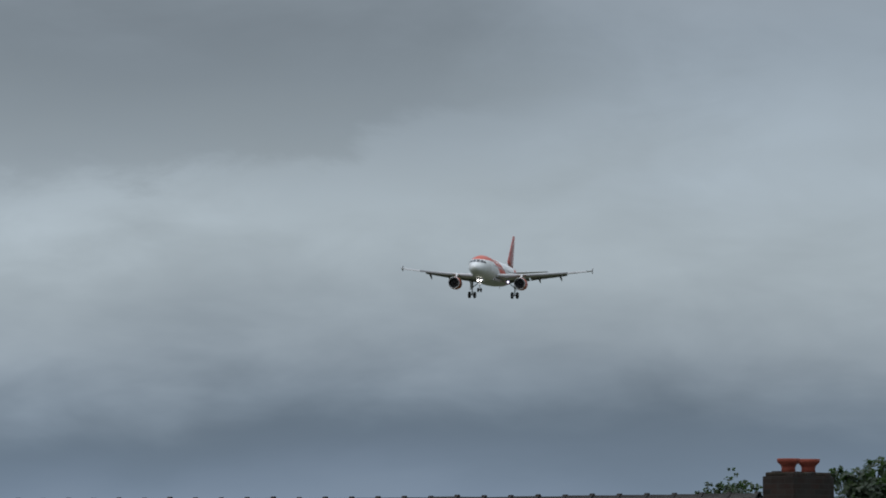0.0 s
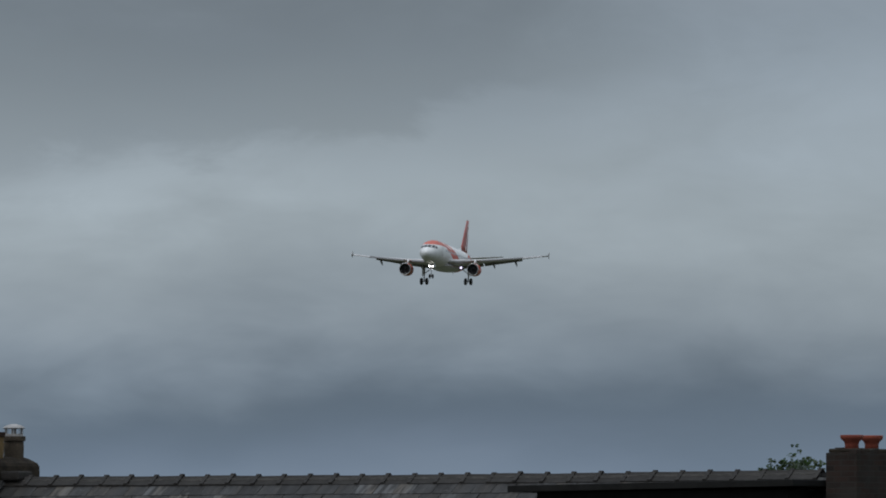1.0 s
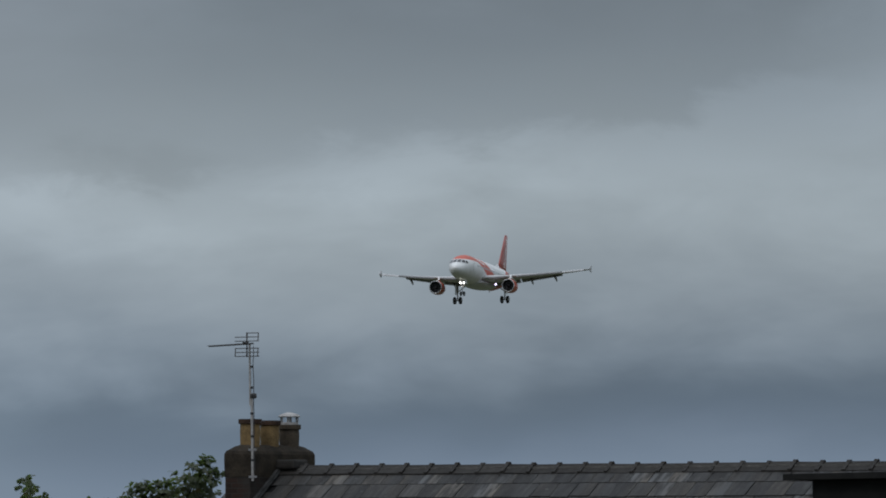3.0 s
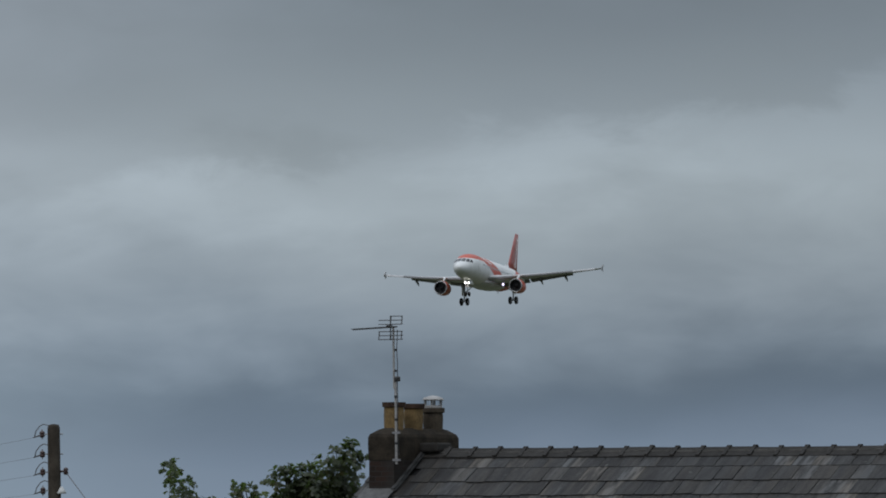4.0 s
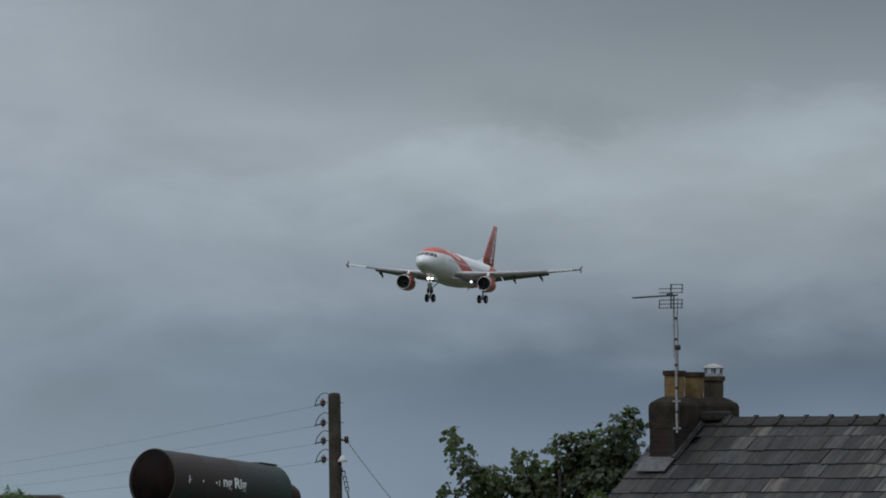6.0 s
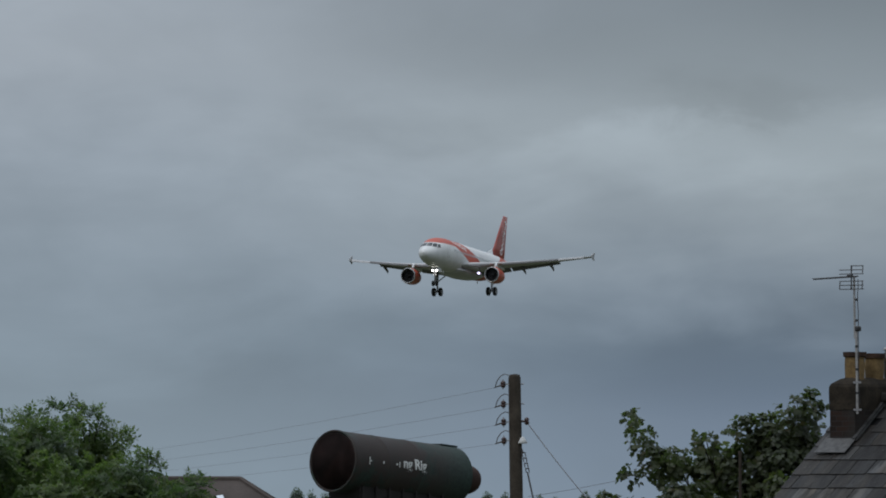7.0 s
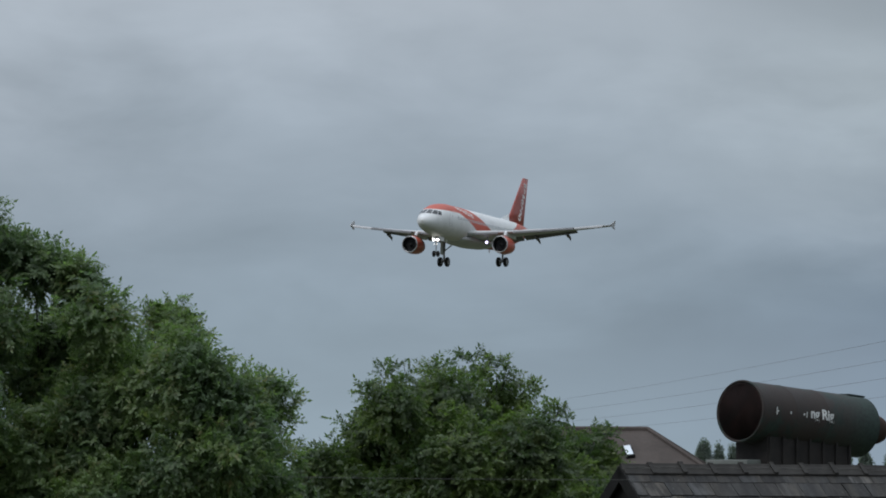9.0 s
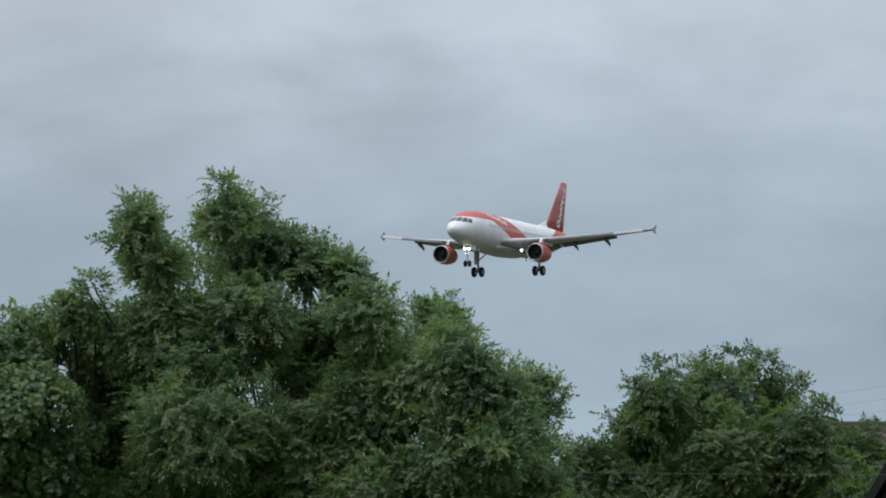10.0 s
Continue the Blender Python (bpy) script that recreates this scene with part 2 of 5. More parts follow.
M_FUSE = livery_material()
M_WHITE = mottled("white_paint", (0.70, 0.71, 0.72), (0.80, 0.81, 0.82), 0.6, 0.35, bump=0)
M_ORANGE = mottled("orange_paint", (0.37, 0.070, 0.045), (0.45, 0.090, 0.058), 0.6, 0.35, bump=0)
M_FIN = mottled("deep_orange_paint", (0.25, 0.046, 0.036), (0.31, 0.060, 0.045), 0.6, 0.35, bump=0)
M_WING = mottled("wing_grey", (0.36, 0.36, 0.365), (0.46, 0.46, 0.465), 0.8, 0.45, bump=0)
M_FLAP = mottled("flap_grey", (0.085, 0.082, 0.084), (0.14, 0.135, 0.138), 0.8, 0.5, bump=0)
M_SLAT = mottled("slat_metal", (0.30, 0.30, 0.305), (0.40, 0.40, 0.405), 1.0, 0.5, 0.1, bump=0)
# inner slats: the dark ground they would mirror is put into the colour
M_SLAT_SHADED = mottled("shaded_slat_metal", (0.09, 0.088, 0.09), (0.15, 0.147, 0.15), 1.0, 0.55, 0.2, bump=0)
M_LIP = mottled("polished_lip", (0.42, 0.42, 0.43), (0.52, 0.52, 0.53), 2.0, 0.25, 0.6, bump=0)
M_FAN = mottled("fan_dark", (0.02, 0.02, 0.022), (0.05, 0.05, 0.055), 3.0, 0.5, 0.4, bump=0)
M_TYRE = mottled("tyre_rubber", (0.012, 0.012, 0.012), (0.03, 0.03, 0.03), 6.0, 0.8, bump=0)
M_STRUT = mottled("gear_strut", (0.16, 0.16, 0.17), (0.30, 0.30, 0.31), 4.0, 0.45, 0.3, bump=0)
M_GLASS = mottled("cockpit_glass", (0.012, 0.014, 0.018), (0.025, 0.028, 0.033), 2.0, 0.12, bump=0)
M_LAMP = glow("landing_lamp", (1.0, 0.98, 0.94), 7.0)
M_LAMP_DIM = glow("dim_lamp", (1.0, 0.95, 0.9), 1.2)
M_LAMP_BLUE = glow("root_lamp", (0.72, 0.66, 1.0), 2.6)

M_SLATE = slate_material("slate", "object")
M_SLATE_FIELD = slate_material("slate_field", "island")
M_RIDGE = mottled("ridge_tile", (0.012, 0.011, 0.0105), (0.044, 0.041, 0.038), 5.0, 0.7, bump=0.4, rand="object", spread=0.3)
M_MORTAR = mottled("mortar", (0.05, 0.05, 0.047), (0.12, 0.115, 0.11), 8.0, 0.9, bump=0.5)
M_LEAD = mottled("lead_flashing", (0.018, 0.0175, 0.0175), (0.095, 0.093, 0.092), 11.0, 0.65, bump=0.6, grain=30.0)
M_OLD_LEAD = mottled("weathered_lead", (0.012, 0.012, 0.012), (0.060, 0.060, 0.060), 12.0, 0.7, bump=0.4)
M_BRICK = brick_material("sooty_brick", (0.030, 0.018, 0.0145), (0.017, 0.012, 0.0105), (0.030, 0.027, 0.025))
M_WALL = brick_material("house_brick", (0.26, 0.11, 0.07), (0.20, 0.09, 0.06), (0.25, 0.23, 0.20))
M_RENDER = mottled("sooty_render", (0.008, 0.0065, 0.0055), (0.046, 0.037, 0.027), 5.0, 0.95, bump=1.0, grain=26.0)
M_POT_BUFF = mottled("buff_clay", (0.085, 0.058, 0.030), (0.22, 0.148, 0.068), 5.0, 0.85, bump=0.3)
M_POT_DARK = mottled("sooty_clay", (0.035, 0.030, 0.025), (0.10, 0.078, 0.055), 5.0, 0.9, bump=0.3)
M_POT_RIM = mottled("brown_clay_rim", (0.022, 0.015, 0.012), (0.07, 0.042, 0.030), 5.0, 0.85, bump=0.3)
M_POT_RED = mottled("red_clay", (0.13, 0.032, 0.022), (0.22, 0.058, 0.038), 6.0, 0.8, bump=0.3)
M_ZINC = mottled("galvanised", (0.20, 0.195, 0.19), (0.34, 0.33, 0.325), 6.0, 0.6, 0.2, bump=0.1)
M_ALU = mottled("weathered_aluminium", (0.22, 0.21, 0.21), (0.42, 0.41, 0.40), 8.0, 0.5, 0.5, bump=0.1)
M_DARK_METAL = mottled("grimy_aluminium", (0.035, 0.034, 0.036), (0.085, 0.08, 0.082), 8.0, 0.6, 0.2, bump=0)
M_BLACK = mottled("black_plastic", (0.012, 0.012, 0.013), (0.03, 0.03, 0.032), 6.0, 0.5, bump=0.1)
M_FELT = mottled("dark_roof_felt", (0.006, 0.006, 0.0065), (0.015, 0.015, 0.0155), 4.0, 0.95, bump=0.3)
M_WOOD = mottled("creosoted_pole", (0.022, 0.018, 0.014), (0.06, 0.05, 0.04), 5.0, 0.85, bump=0.5)
M_CERAMIC = mottled("brown_insulator", (0.025, 0.012, 0.012), (0.05, 0.025, 0.022), 6.0, 0.25, bump=0)
M_WIRE = mottled("wire", (0.06, 0.06, 0.06), (0.11, 0.11, 0.11), 6.0, 0.6, bump=0)
M_RIG = rig_material()
# sooty rust, darkened to carry the shade inside the open barrel
M_RUST = mottled("shaded_rusty_steel", (0.009, 0.0072, 0.0068), (0.030, 0.0165, 0.0155), 2.5, 0.85, 0.1, bump=0.4)
M_BOSS = mottled("dull_red_paint", (0.20, 0.045, 0.035), (0.32, 0.075, 0.055), 9.0, 0.7, bump=0.2)
M_RUST_CAP = mottled("rust_brown_paint", (0.022, 0.014, 0.012), (0.05, 0.028, 0.023), 3.0, 0.8, bump=0.4)
M_SKIRT = mottled("sooty_steel", (0.015, 0.0142, 0.0142), (0.036, 0.032, 0.031), 2.5, 0.85, bump=0.3)
M_LETTER = mottled("faded_white_letters", (0.35, 0.36, 0.36), (0.62, 0.63, 0.63), 5.0, 0.7, bump=0)
M_BROWN = mottled("brown_roof_tiles", (0.050, 0.042, 0.038), (0.088, 0.074, 0.068), 1.2, 0.85, bump=0.5, grain=9.0)
# black boards; also the cottage gables, as painted-in shadow
M_BOARD_AND_SHADE = mottled("black_board_and_shade", (0.006, 0.006, 0.006), (0.014, 0.014, 0.0135), 5.0, 0.8, bump=0.2)
M_CONCRETE = mottled("concrete", (0.09, 0.10, 0.095), (0.19, 0.20, 0.19), 1.5, 0.9, bump=0.4)
M_CABIN = mottled("cabin_glass", (0.34, 0.35, 0.37), (0.42, 0.43, 0.45), 2.0, 0.2, bump=0)
M_PANE = mottled("window_glass", (0.50, 0.53, 0.55), (0.66, 0.69, 0.71), 1.0, 0.08, 0.6, bump=0)
M_BARK = mottled("bark", (0.018, 0.015, 0.011), (0.045, 0.038, 0.028), 6.0, 0.95, bump=0.6)
M_LEAF_A = leaf_material("sycamore_leaf", (0.034, 0.044, 0.023), (0.068, 0.084, 0.038), (0.105, 0.078, 0.042))
M_LEAF_B = leaf_material("ash_leaf", (0.076, 0.118, 0.062), (0.134, 0.186, 0.076), (0.22, 0.18, 0.10))
M_LEAF_D = leaf_material("dark_ash_leaf", (0.047, 0.078, 0.037), (0.102, 0.142, 0.045), (0.13, 0.145, 0.05))
# darker copy of sycamore_leaf: the shade on these trees is in its colour
M_LEAF_E = leaf_material("shaded_green_leaf", (0.020, 0.034, 0.017), (0.042, 0.062, 0.028), (0.05, 0.06, 0.03))
# skyline conifers: distance haze is put into this pale bluish green
M_LEAF_C = leaf_material("hazy_conifer_leaf", (0.085, 0.108, 0.102), (0.115, 0.140, 0.128), (0.12, 0.14, 0.12))
M_GRASS = mottled("rough_grass", (0.045, 0.052, 0.03), (0.085, 0.092, 0.055), 0.05, 0.95, bump=0.3, grain=2.0)


# ---- mesh helpers ----
def link(name, mesh, mat, parent=None, label="", m=None, smooth=False):
    ob = new(name, mesh)
    if not mesh.materials:
        mesh.materials.append(mat)
    if smooth:
        mesh.polygons.foreach_set("use_smooth", [True] * len(mesh.polygons))
    if parent is not None:
        ob.parent = parent
    if m is not None:
        ob.matrix_basis = m
    if label:
        tagged(ob, label)
    return ob


def part(name, bm, mat, parent=None, label="", smooth=False, m=None):
    bmesh.ops.recalc_face_normals(bm, faces=bm.faces)
    mesh = bpy.data.meshes.new(name)
    bm.to_mesh(mesh)
    bm.free()
    return link(name, mesh, mat, parent, label, m, smooth)


def thing(name, m, label, category, group="", kind=""):
    ob = new(name)
    ob.matrix_basis = m
    ob.empty_display_size = 0.3
    return tagged(ob, label, category, group, kind)


def box(bm, size, at, m=None, bevel=0.0):
    r = bmesh.ops.create_cube(bm, size=1.0)
    vs = r["verts"]
    bmesh.ops.scale(bm, vec=size, verts=vs)
    if bevel:
        es = list({e for v in vs for e in v.link_edges})
        got = bmesh.ops.bevel(bm, geom=es, offset=bevel, segments=2, affect="EDGES", profile=0.6)
        vs = list({v for f in got["faces"] for v in f.verts} | {v for v in vs if v.is_valid})
    bmesh.ops.translate(bm, vec=at, verts=vs)
    if m is not None:
        bmesh.ops.transform(bm, matrix=m, verts=vs)
    return vs


def rod(bm, a, b, r1, r2=None, seg=8):
    a, b = Vector(a), Vector(b)
    r2 = r1 if r2 is None else r2
    d = b - a
    q = d.to_track_quat("Z", "Y").to_matrix().to_4x4()
    m = Matrix.Translation((a + b) / 2) @ q
    bmesh.ops.create_cone(bm, cap_ends=True, segments=seg, radius1=r1, radius2=r2, depth=d.length, matrix=m)


def spin(bm, profile, seg=24, m=None):
    """A body of revolution about z from (radius, height) pairs."""
    rings = []
    for r, z in profile:
        rings.append([bm.verts.new((r * math.cos(2 * math.pi * i / seg), r * math.sin(2 * math.pi * i / seg), z)) for i in range(seg)])
    for a, b in zip(rings, rings[1:]):
        for i in range(seg):
            j = (i + 1) % seg
            bm.faces.new((a[i], a[j], b[j], b[i]))
    if profile[0][0] > 1e-4:
        bm.faces.new(rings[0][::-1])
    if profile[-1][0] > 1e-4:
        bm.faces.new(rings[-1])
    if m is not None:
        bmesh.ops.transform(bm, matrix=m, verts=[v for r in rings for v in r])


def loft(bm, rings, cap=True):
    vs = [[bm.verts.new(p) for p in r] for r in rings]
    n = len(vs[0])
    for a, b in zip(vs, vs[1:]):
        for i in range(n):
            bm.faces.new((a[i], a[(i + 1) % n], b[(i + 1) % n], b[i]))
    if cap:
        bm.faces.new(vs[0][::-1])
        bm.faces.new(vs[-1])


def tube_along(bm, pts, r, seg=6):
    for a, b in zip(pts, pts[1:]):
        rod(bm, a, b, r, seg=seg)


def hook(bm, rx, rz, width, depth, m, gap):
    """A flat open oval, as a plain stand-in for a round letter, in the plane y = 0."""
    n = 16
    rings = []
    for i in range(n + 1):
        a = radians(gap / 2 + (360 - gap) * i / n)
        c, t = math.cos(a), math.sin(a)
        rings.append([(f * c * rx, y, f * t * rz) for f, y in ((1.0, -depth / 2), (1.0, depth / 2), (1 - width / min(rx, rz) * 0.5, depth / 2), (1 - width / min(rx, rz) * 0.5, -depth / 2))])
    loft(bm, [[m @ Vector(p) for p in r] for r in rings])


# ---- ground ----
def build_ground():
    bm = bmesh.new()
    bmesh.ops.create_circle(bm, cap_ends=True, segments=64, radius=4500)
    part("ground", bm, M_GRASS)
    tagged(bpy.data.objects["ground"], "rough green grass ground to the horizon", "ground", kind="structure")


build_ground()


# ---- the aircraft: body x forward, y left, z up; the nose tip lies 15 m ahead of the origin ----
FUSE = [(0.0, 0.03, -0.47, -0.53), (0.25, 0.46, -0.08, -0.95), (0.7, 0.80, 0.24, -1.25), (1.4, 1.13, 0.62, -1.50), (2.2, 1.40, 1.04, -1.68),
        (3.1, 1.64, 1.47, -1.83), (4.2, 1.83, 1.78, -1.95), (5.5, 1.94, 1.97, -2.04), (6.9, 1.975, 2.07, -2.07), (13.0, 1.975, 2.07, -2.07),
        (22.0, 1.975, 2.07, -2.07), (24.5, 1.97, 2.07, -1.93), (27.0, 1.86, 2.07, -1.55), (29.5, 1.62, 2.06, -1.0), (32.0, 1.26, 2.0, -0.38),
        (34.3, 0.84, 1.86, 0.22), (36.2, 0.45, 1.62, 0.68), (37.4, 0.16, 1.36, 0.98)]


def fuselage_at(s):
    for a, b in zip(FUSE, FUSE[1:]):
        if a[0] <= s <= b[0]:
            f = (s - a[0]) / (b[0] - a[0])
            return [a[i] + f * (b[i] - a[i]) for i in range(4)]
    return FUSE[-1]


def skin(s, ang, out=0.0):
    """A point on the fuselage skin: s metres behind the nose, ang from the left side upwards."""
    _, w, t, b = fuselage_at(s)
    return Vector((15 - s, (w + out) * math.cos(ang), (t + b) / 2 + ((t - b) / 2 + out) * math.sin(ang)))


def airfoil(chord, thick, n=9):
    """Points of a thin section, nose at 0, tail at -chord."""
    xs = [0.5 * (1 - math.cos(math.pi * i / n)) for i in range(n + 1)]
    h = lambda x: 5 * thick * (0.2969 * math.sqrt(x) - 0.126 * x - 0.3516 * x * x + 0.2843 * x ** 3 - 0.1015 * x ** 4)
    up = [(-x * chord, h(x) * chord) for x in xs]
    return up + [(x, -0.75 * z) for x, z in reversed(up[1:-1])]


def wing_z(y):
    y = abs(y)
    return -1.2 + (y - 1.9) * 0.0893 + 0.50 * (y / 17.0) ** 2


def wing_le(y):
    return -11.3 - (abs(y) - 1.9) * 0.535


def wing_te(y):
    y = abs(y)
    return -17.9 if y < 6.4 else -17.9 - (y - 6.4) * 0.285


def wing(side, craft):
    bm = bmesh.new()
    rings = []
    for y, th in ((1.2, 0.15), (1.9, 0.15), (4.0, 0.135), (6.4, 0.12), (9.5, 0.115), (13.0, 0.11), (16.2, 0.105), (16.85, 0.08)):
        c = wing_le(y) - wing_te(y)
        inc = radians(4.0 - 4.0 * y / 17)
        ring = []
        for x, z in airfoil(c, th):
            ring.append((15 + wing_le(y) + x * math.cos(inc) + z * math.sin(inc), side * y, wing_z(y) + z * math.cos(inc) + (x + c * 0.4) * math.sin(inc)))
        rings.append(ring)
    loft(bm, rings)
    w = part("wing", bm, M_WING, craft, smooth=True)
    # drooped slats along the leading edge
    for y0, y1 in ((2.6, 5.0), (6.6, 9.8), (9.85, 13.1), (13.15, 16.2)):
        bm = bmesh.new()
        rings = []
        for y in (y0, y1):
            th = 0.10 if y > 6 else 0.12
            c = (wing_le(y) - wing_te(y))
            ch = 0.16 * c
            z0 = wing_z(y) - 0.02 * c + c * 0.4 * math.sin(radians(4 - 4 * y / 17))
            rings.append([(15 + wing_le(y) + dx, side * y, z0 + dz) for dx, dz in
                          ((0.32, -0.16), (0.28, -0.02), (0.05, 0.12), (-ch * 0.6, 0.16), (-ch * 0.5, 0.11), (0.0, -0.02), (0.2, -0.17))])
        loft(bm, rings)
        part("slat", bm, M_SLAT_SHADED if y1 < 13.5 else M_SLAT, w)
    # lowered flaps behind the trailing edge
    for y0, y1 in ((2.1, 6.25), (6.45, 12.6)):
        bm = bmesh.new()
        rings = []
        for y in (y0, y1):
            c = 1.45 if y < 6.3 else 1.45 - (y - 6.3) * 0.08
            inc = radians(4.0 - 4.0 * y / 17)
            ch = wing_le(y) - wing_te(y)
            z0 = wing_z(y) - 0.6 * ch * math.sin(inc) + 0.12
            ring = []
            for x, z in airfoil(c, 0.13, 6):
                a = radians(23)
                ring.append((15 + wing_te(y) + 0.40 + x * math.cos(a) + z * math.sin(a), side * y, z0 + x * math.sin(a) + z * math.cos(a)))
            rings.append(ring)
        loft(bm, rings)
        part("flap", bm, M_FLAP, w, "dark lowered flap")
    # flap track fairings
    for y, ln in ((4.3, 2.4), (8.0, 2.3), (11.6, 2.0)):
        bm = bmesh.new()
        rings = []
        for s, r, dz in ((0.0, 0.03, 0.0), (0.35, 0.15, -0.06), (1.1, 0.20, -0.16), (1.8, 0.16, -0.42), (ln, 0.03, -0.72)):
            rings.append([(15 + wing_te(y) + 1.1 - s, side * y + r * math.cos(a) * 0.8, wing_z(y) - 0.36 + dz + r * 1.25 * math.sin(a))
                          for a in [2 * math.pi * i / 10 for i in range(10)]])
        loft(bm, rings)
        part("flap_track_fairing", bm, M_FLAP, w, smooth=True)
    # wingtip fence: an arrow-shaped plate above and below the tip
    bm = bmesh.new()
    x0, y0, z0 = 15 + wing_le(16.9), side * 16.9, wing_z(16.9) + 0.05
    for s in (-0.03, 0.03):
        vs = [bm.verts.new((x0 + dx, y0 + s + side * 0.12 * abs(dz), z0 + dz)) for dx, dz in ((-0.2, 0.0), (-1.5, 0.60), (-1.85, 0.60), (-1.7, 0.0), (-1.8, -0.45), (-1.45, -0.45))]
        bm.faces.new(vs if s > 0 else vs[::-1])
    fs = list(bm.faces)
    a, b = [list(f.verts) for f in fs]
    b = b[::-1]
    for i in range(6):
        j = (i + 1) % 6
        bm.faces.new((a[i], a[j], b[j], b[i]))
    part("wingtip_fence", bm, M_SLAT, w, "small grey wingtip fence")
    return w


def engine(side, craft):
    m = Matrix.Translation((15 - 11.2, side * 5.82, -2.40)) @ Matrix.Scale(0.93, 4) @ Matrix.Rotation(radians(90), 4, "Y")
    # the revolved profile runs aft
    bm = bmesh.new()
    prof = [(0.96, 0.14), (0.98, 0.10), (1.08, 0.10), (1.12, 0.25), (1.165, 0.7), (1.18, 1.3), (1.15, 2.0), (1.06, 2.8), (0.94, 3.35),
            (0.90, 3.35), (0.91, 2.6), (0.90, 1.2), (0.91, 0.9), (0.96, 0.14)]
    seg = 32
    rings = [[(r * math.cos(2 * math.pi * i / seg), r * math.sin(2 * math.pi * i / seg) * 1.0, -z) for i in range(seg)] for r, z in prof]
    loft(bm, rings, cap=False)
    bmesh.ops.transform(bm, matrix=m, verts=bm.verts)
    nac = part("engine_nacelle", bm, M_ORANGE, craft, "orange engine nacelle", smooth=True)
    bm = bmesh.new()
    lip = [(0.95, 0.18), (0.98, 0.04), (1.03, -0.03), (1.075, 0.03), (1.115, 0.14), (1.09, 0.14), (1.03, 0.02), (0.96, 0.19)]
    loft(bm, [[(r * math.cos(2 * math.pi * i / seg), r * math.sin(2 * math.pi * i / seg), -z) for i in range(seg)] for r, z in lip], cap=False)
    bmesh.ops.transform(bm, matrix=m, verts=bm.verts)
    inner = bmesh.new()
    loft(inner, [[(r * math.cos(2 * math.pi * i / seg), r * math.sin(2 * math.pi * i / seg), -z) for i in range(seg)] for r, z in ((0.948, 0.16), (0.895, 0.95), (0.89, 0.95), (0.942, 0.16))], cap=False)
    bmesh.ops.transform(inner, matrix=m, verts=inner.verts)
    part("inlet_duct", inner, M_FAN, nac, "dark inlet duct", smooth=True)
    part("inlet_lip", bm, M_LIP, nac, "bright metal inlet lip", smooth=True)
    bm = bmesh.new()
    spin(bm, [(0.89, -1.0), (0.89, -0.96), (0.30, -0.94), (0.22, -0.7), (0.02, -0.45)], 24, m)
    # the fan's blades
    for i in range(18):
        a = 2 * math.pi * i / 18
        q = m @ Matrix.Rotation(a, 4, "Z") @ Matrix.Translation((0.57, 0, -0.93)) @ Matrix.Rotation(radians(35), 4, "X")
        box(bm, (0.56, 0.20, 0.015), (0, 0, 0), q)
    part("fan", bm, M_FAN, nac, "dark fan with spinner")
    bm = bmesh.new()
    spin(bm, [(0.02, -4.7), (0.25, -4.3), (0.52, -4.1), (0.66, -3.3), (0.70, -2.4)], 20, m)
    part("exhaust_cone", bm, M_STRUT, nac, smooth=True)
    # pylon up to the wing
    bm = bmesh.new()
    x0 = 15 - 12.6
    loft(bm, [[(x0, side * 5.75, -1.2), (x0 - 0.4, side * 5.75 + 0.16, -1.16), (x0 - 4.2, side * 5.75 + 0.12, -1.35), (x0 - 4.2, side * 5.75 - 0.12, -1.35), (x0 - 0.4, side * 5.75 - 0.16, -1.16)],
              [(x0 - 0.5, side * 5.75, -0.75), (x0 - 0.9, side * 5.75 + 0.15, -0.62), (x0 - 3.8, side * 5.75 + 0.1, -0.75), (x0 - 3.8, side * 5.75 - 0.1, -0.75), (x0 - 0.9, side * 5.75 - 0.15, -0.62)]])
    part("pylon", bm, M_WHITE, nac)


def main_gear(side, craft):
    x, y = 15 - 17.7, side * 3.8
    bm = bmesh.new()
    rod(bm, (x, y, -1.2), (x, y, -2.9), 0.17, 0.15, 12)
    rod(bm, (x, y, -2.8), (x, y, -3.95), 0.10, 0.10, 12)
    rod(bm, (x, y - 0.5, -4.0), (x, y + 0.5, -4.0), 0.09, 0.09, 10)
    rod(bm, (x + 0.02, y, -2.7), (x, y - side * 1.7, -1.4), 0.075, 0.075, 8)
    rod(bm, (x - 0.18, y, -2.9), (x - 0.32, y, -3.4), 0.05, 0.05, 8)
    rod(bm, (x - 0.32, y, -3.4), (x - 0.1, y, -3.85), 0.05, 0.05, 8)
    g = part("main_gear", bm, M_STRUT, craft, "lowered main landing gear leg")
    bm = bmesh.new()
    box(bm, (0.95, 0.05, 1.75), (x, y + side * 0.28, -2.25), bevel=0.02)
    part("gear_door", bm, M_WHITE, g)
    for s in (-1, 1):
        bm = bmesh.new()
        q = Matrix.Translation((x, y + s * 0.46, -4.0)) @ Matrix.Rotation(radians(90), 4, "X")
        spin(bm, [(0.30, -0.17), (0.46, -0.21), (0.56, -0.15), (0.585, -0.05), (0.585, 0.05), (0.56, 0.15), (0.46, 0.21), (0.30, 0.17)], 24, q)
        wh = part("wheel", bm, M_TYRE, g, "black rubber tyre", smooth=True)
        bm = bmesh.new()
        spin(bm, [(0.30, -0.175), (0.26, -0.12), (0.26, 0.12), (0.30, 0.175)], 16, q)
        part("rim", bm, M_STRUT, wh)


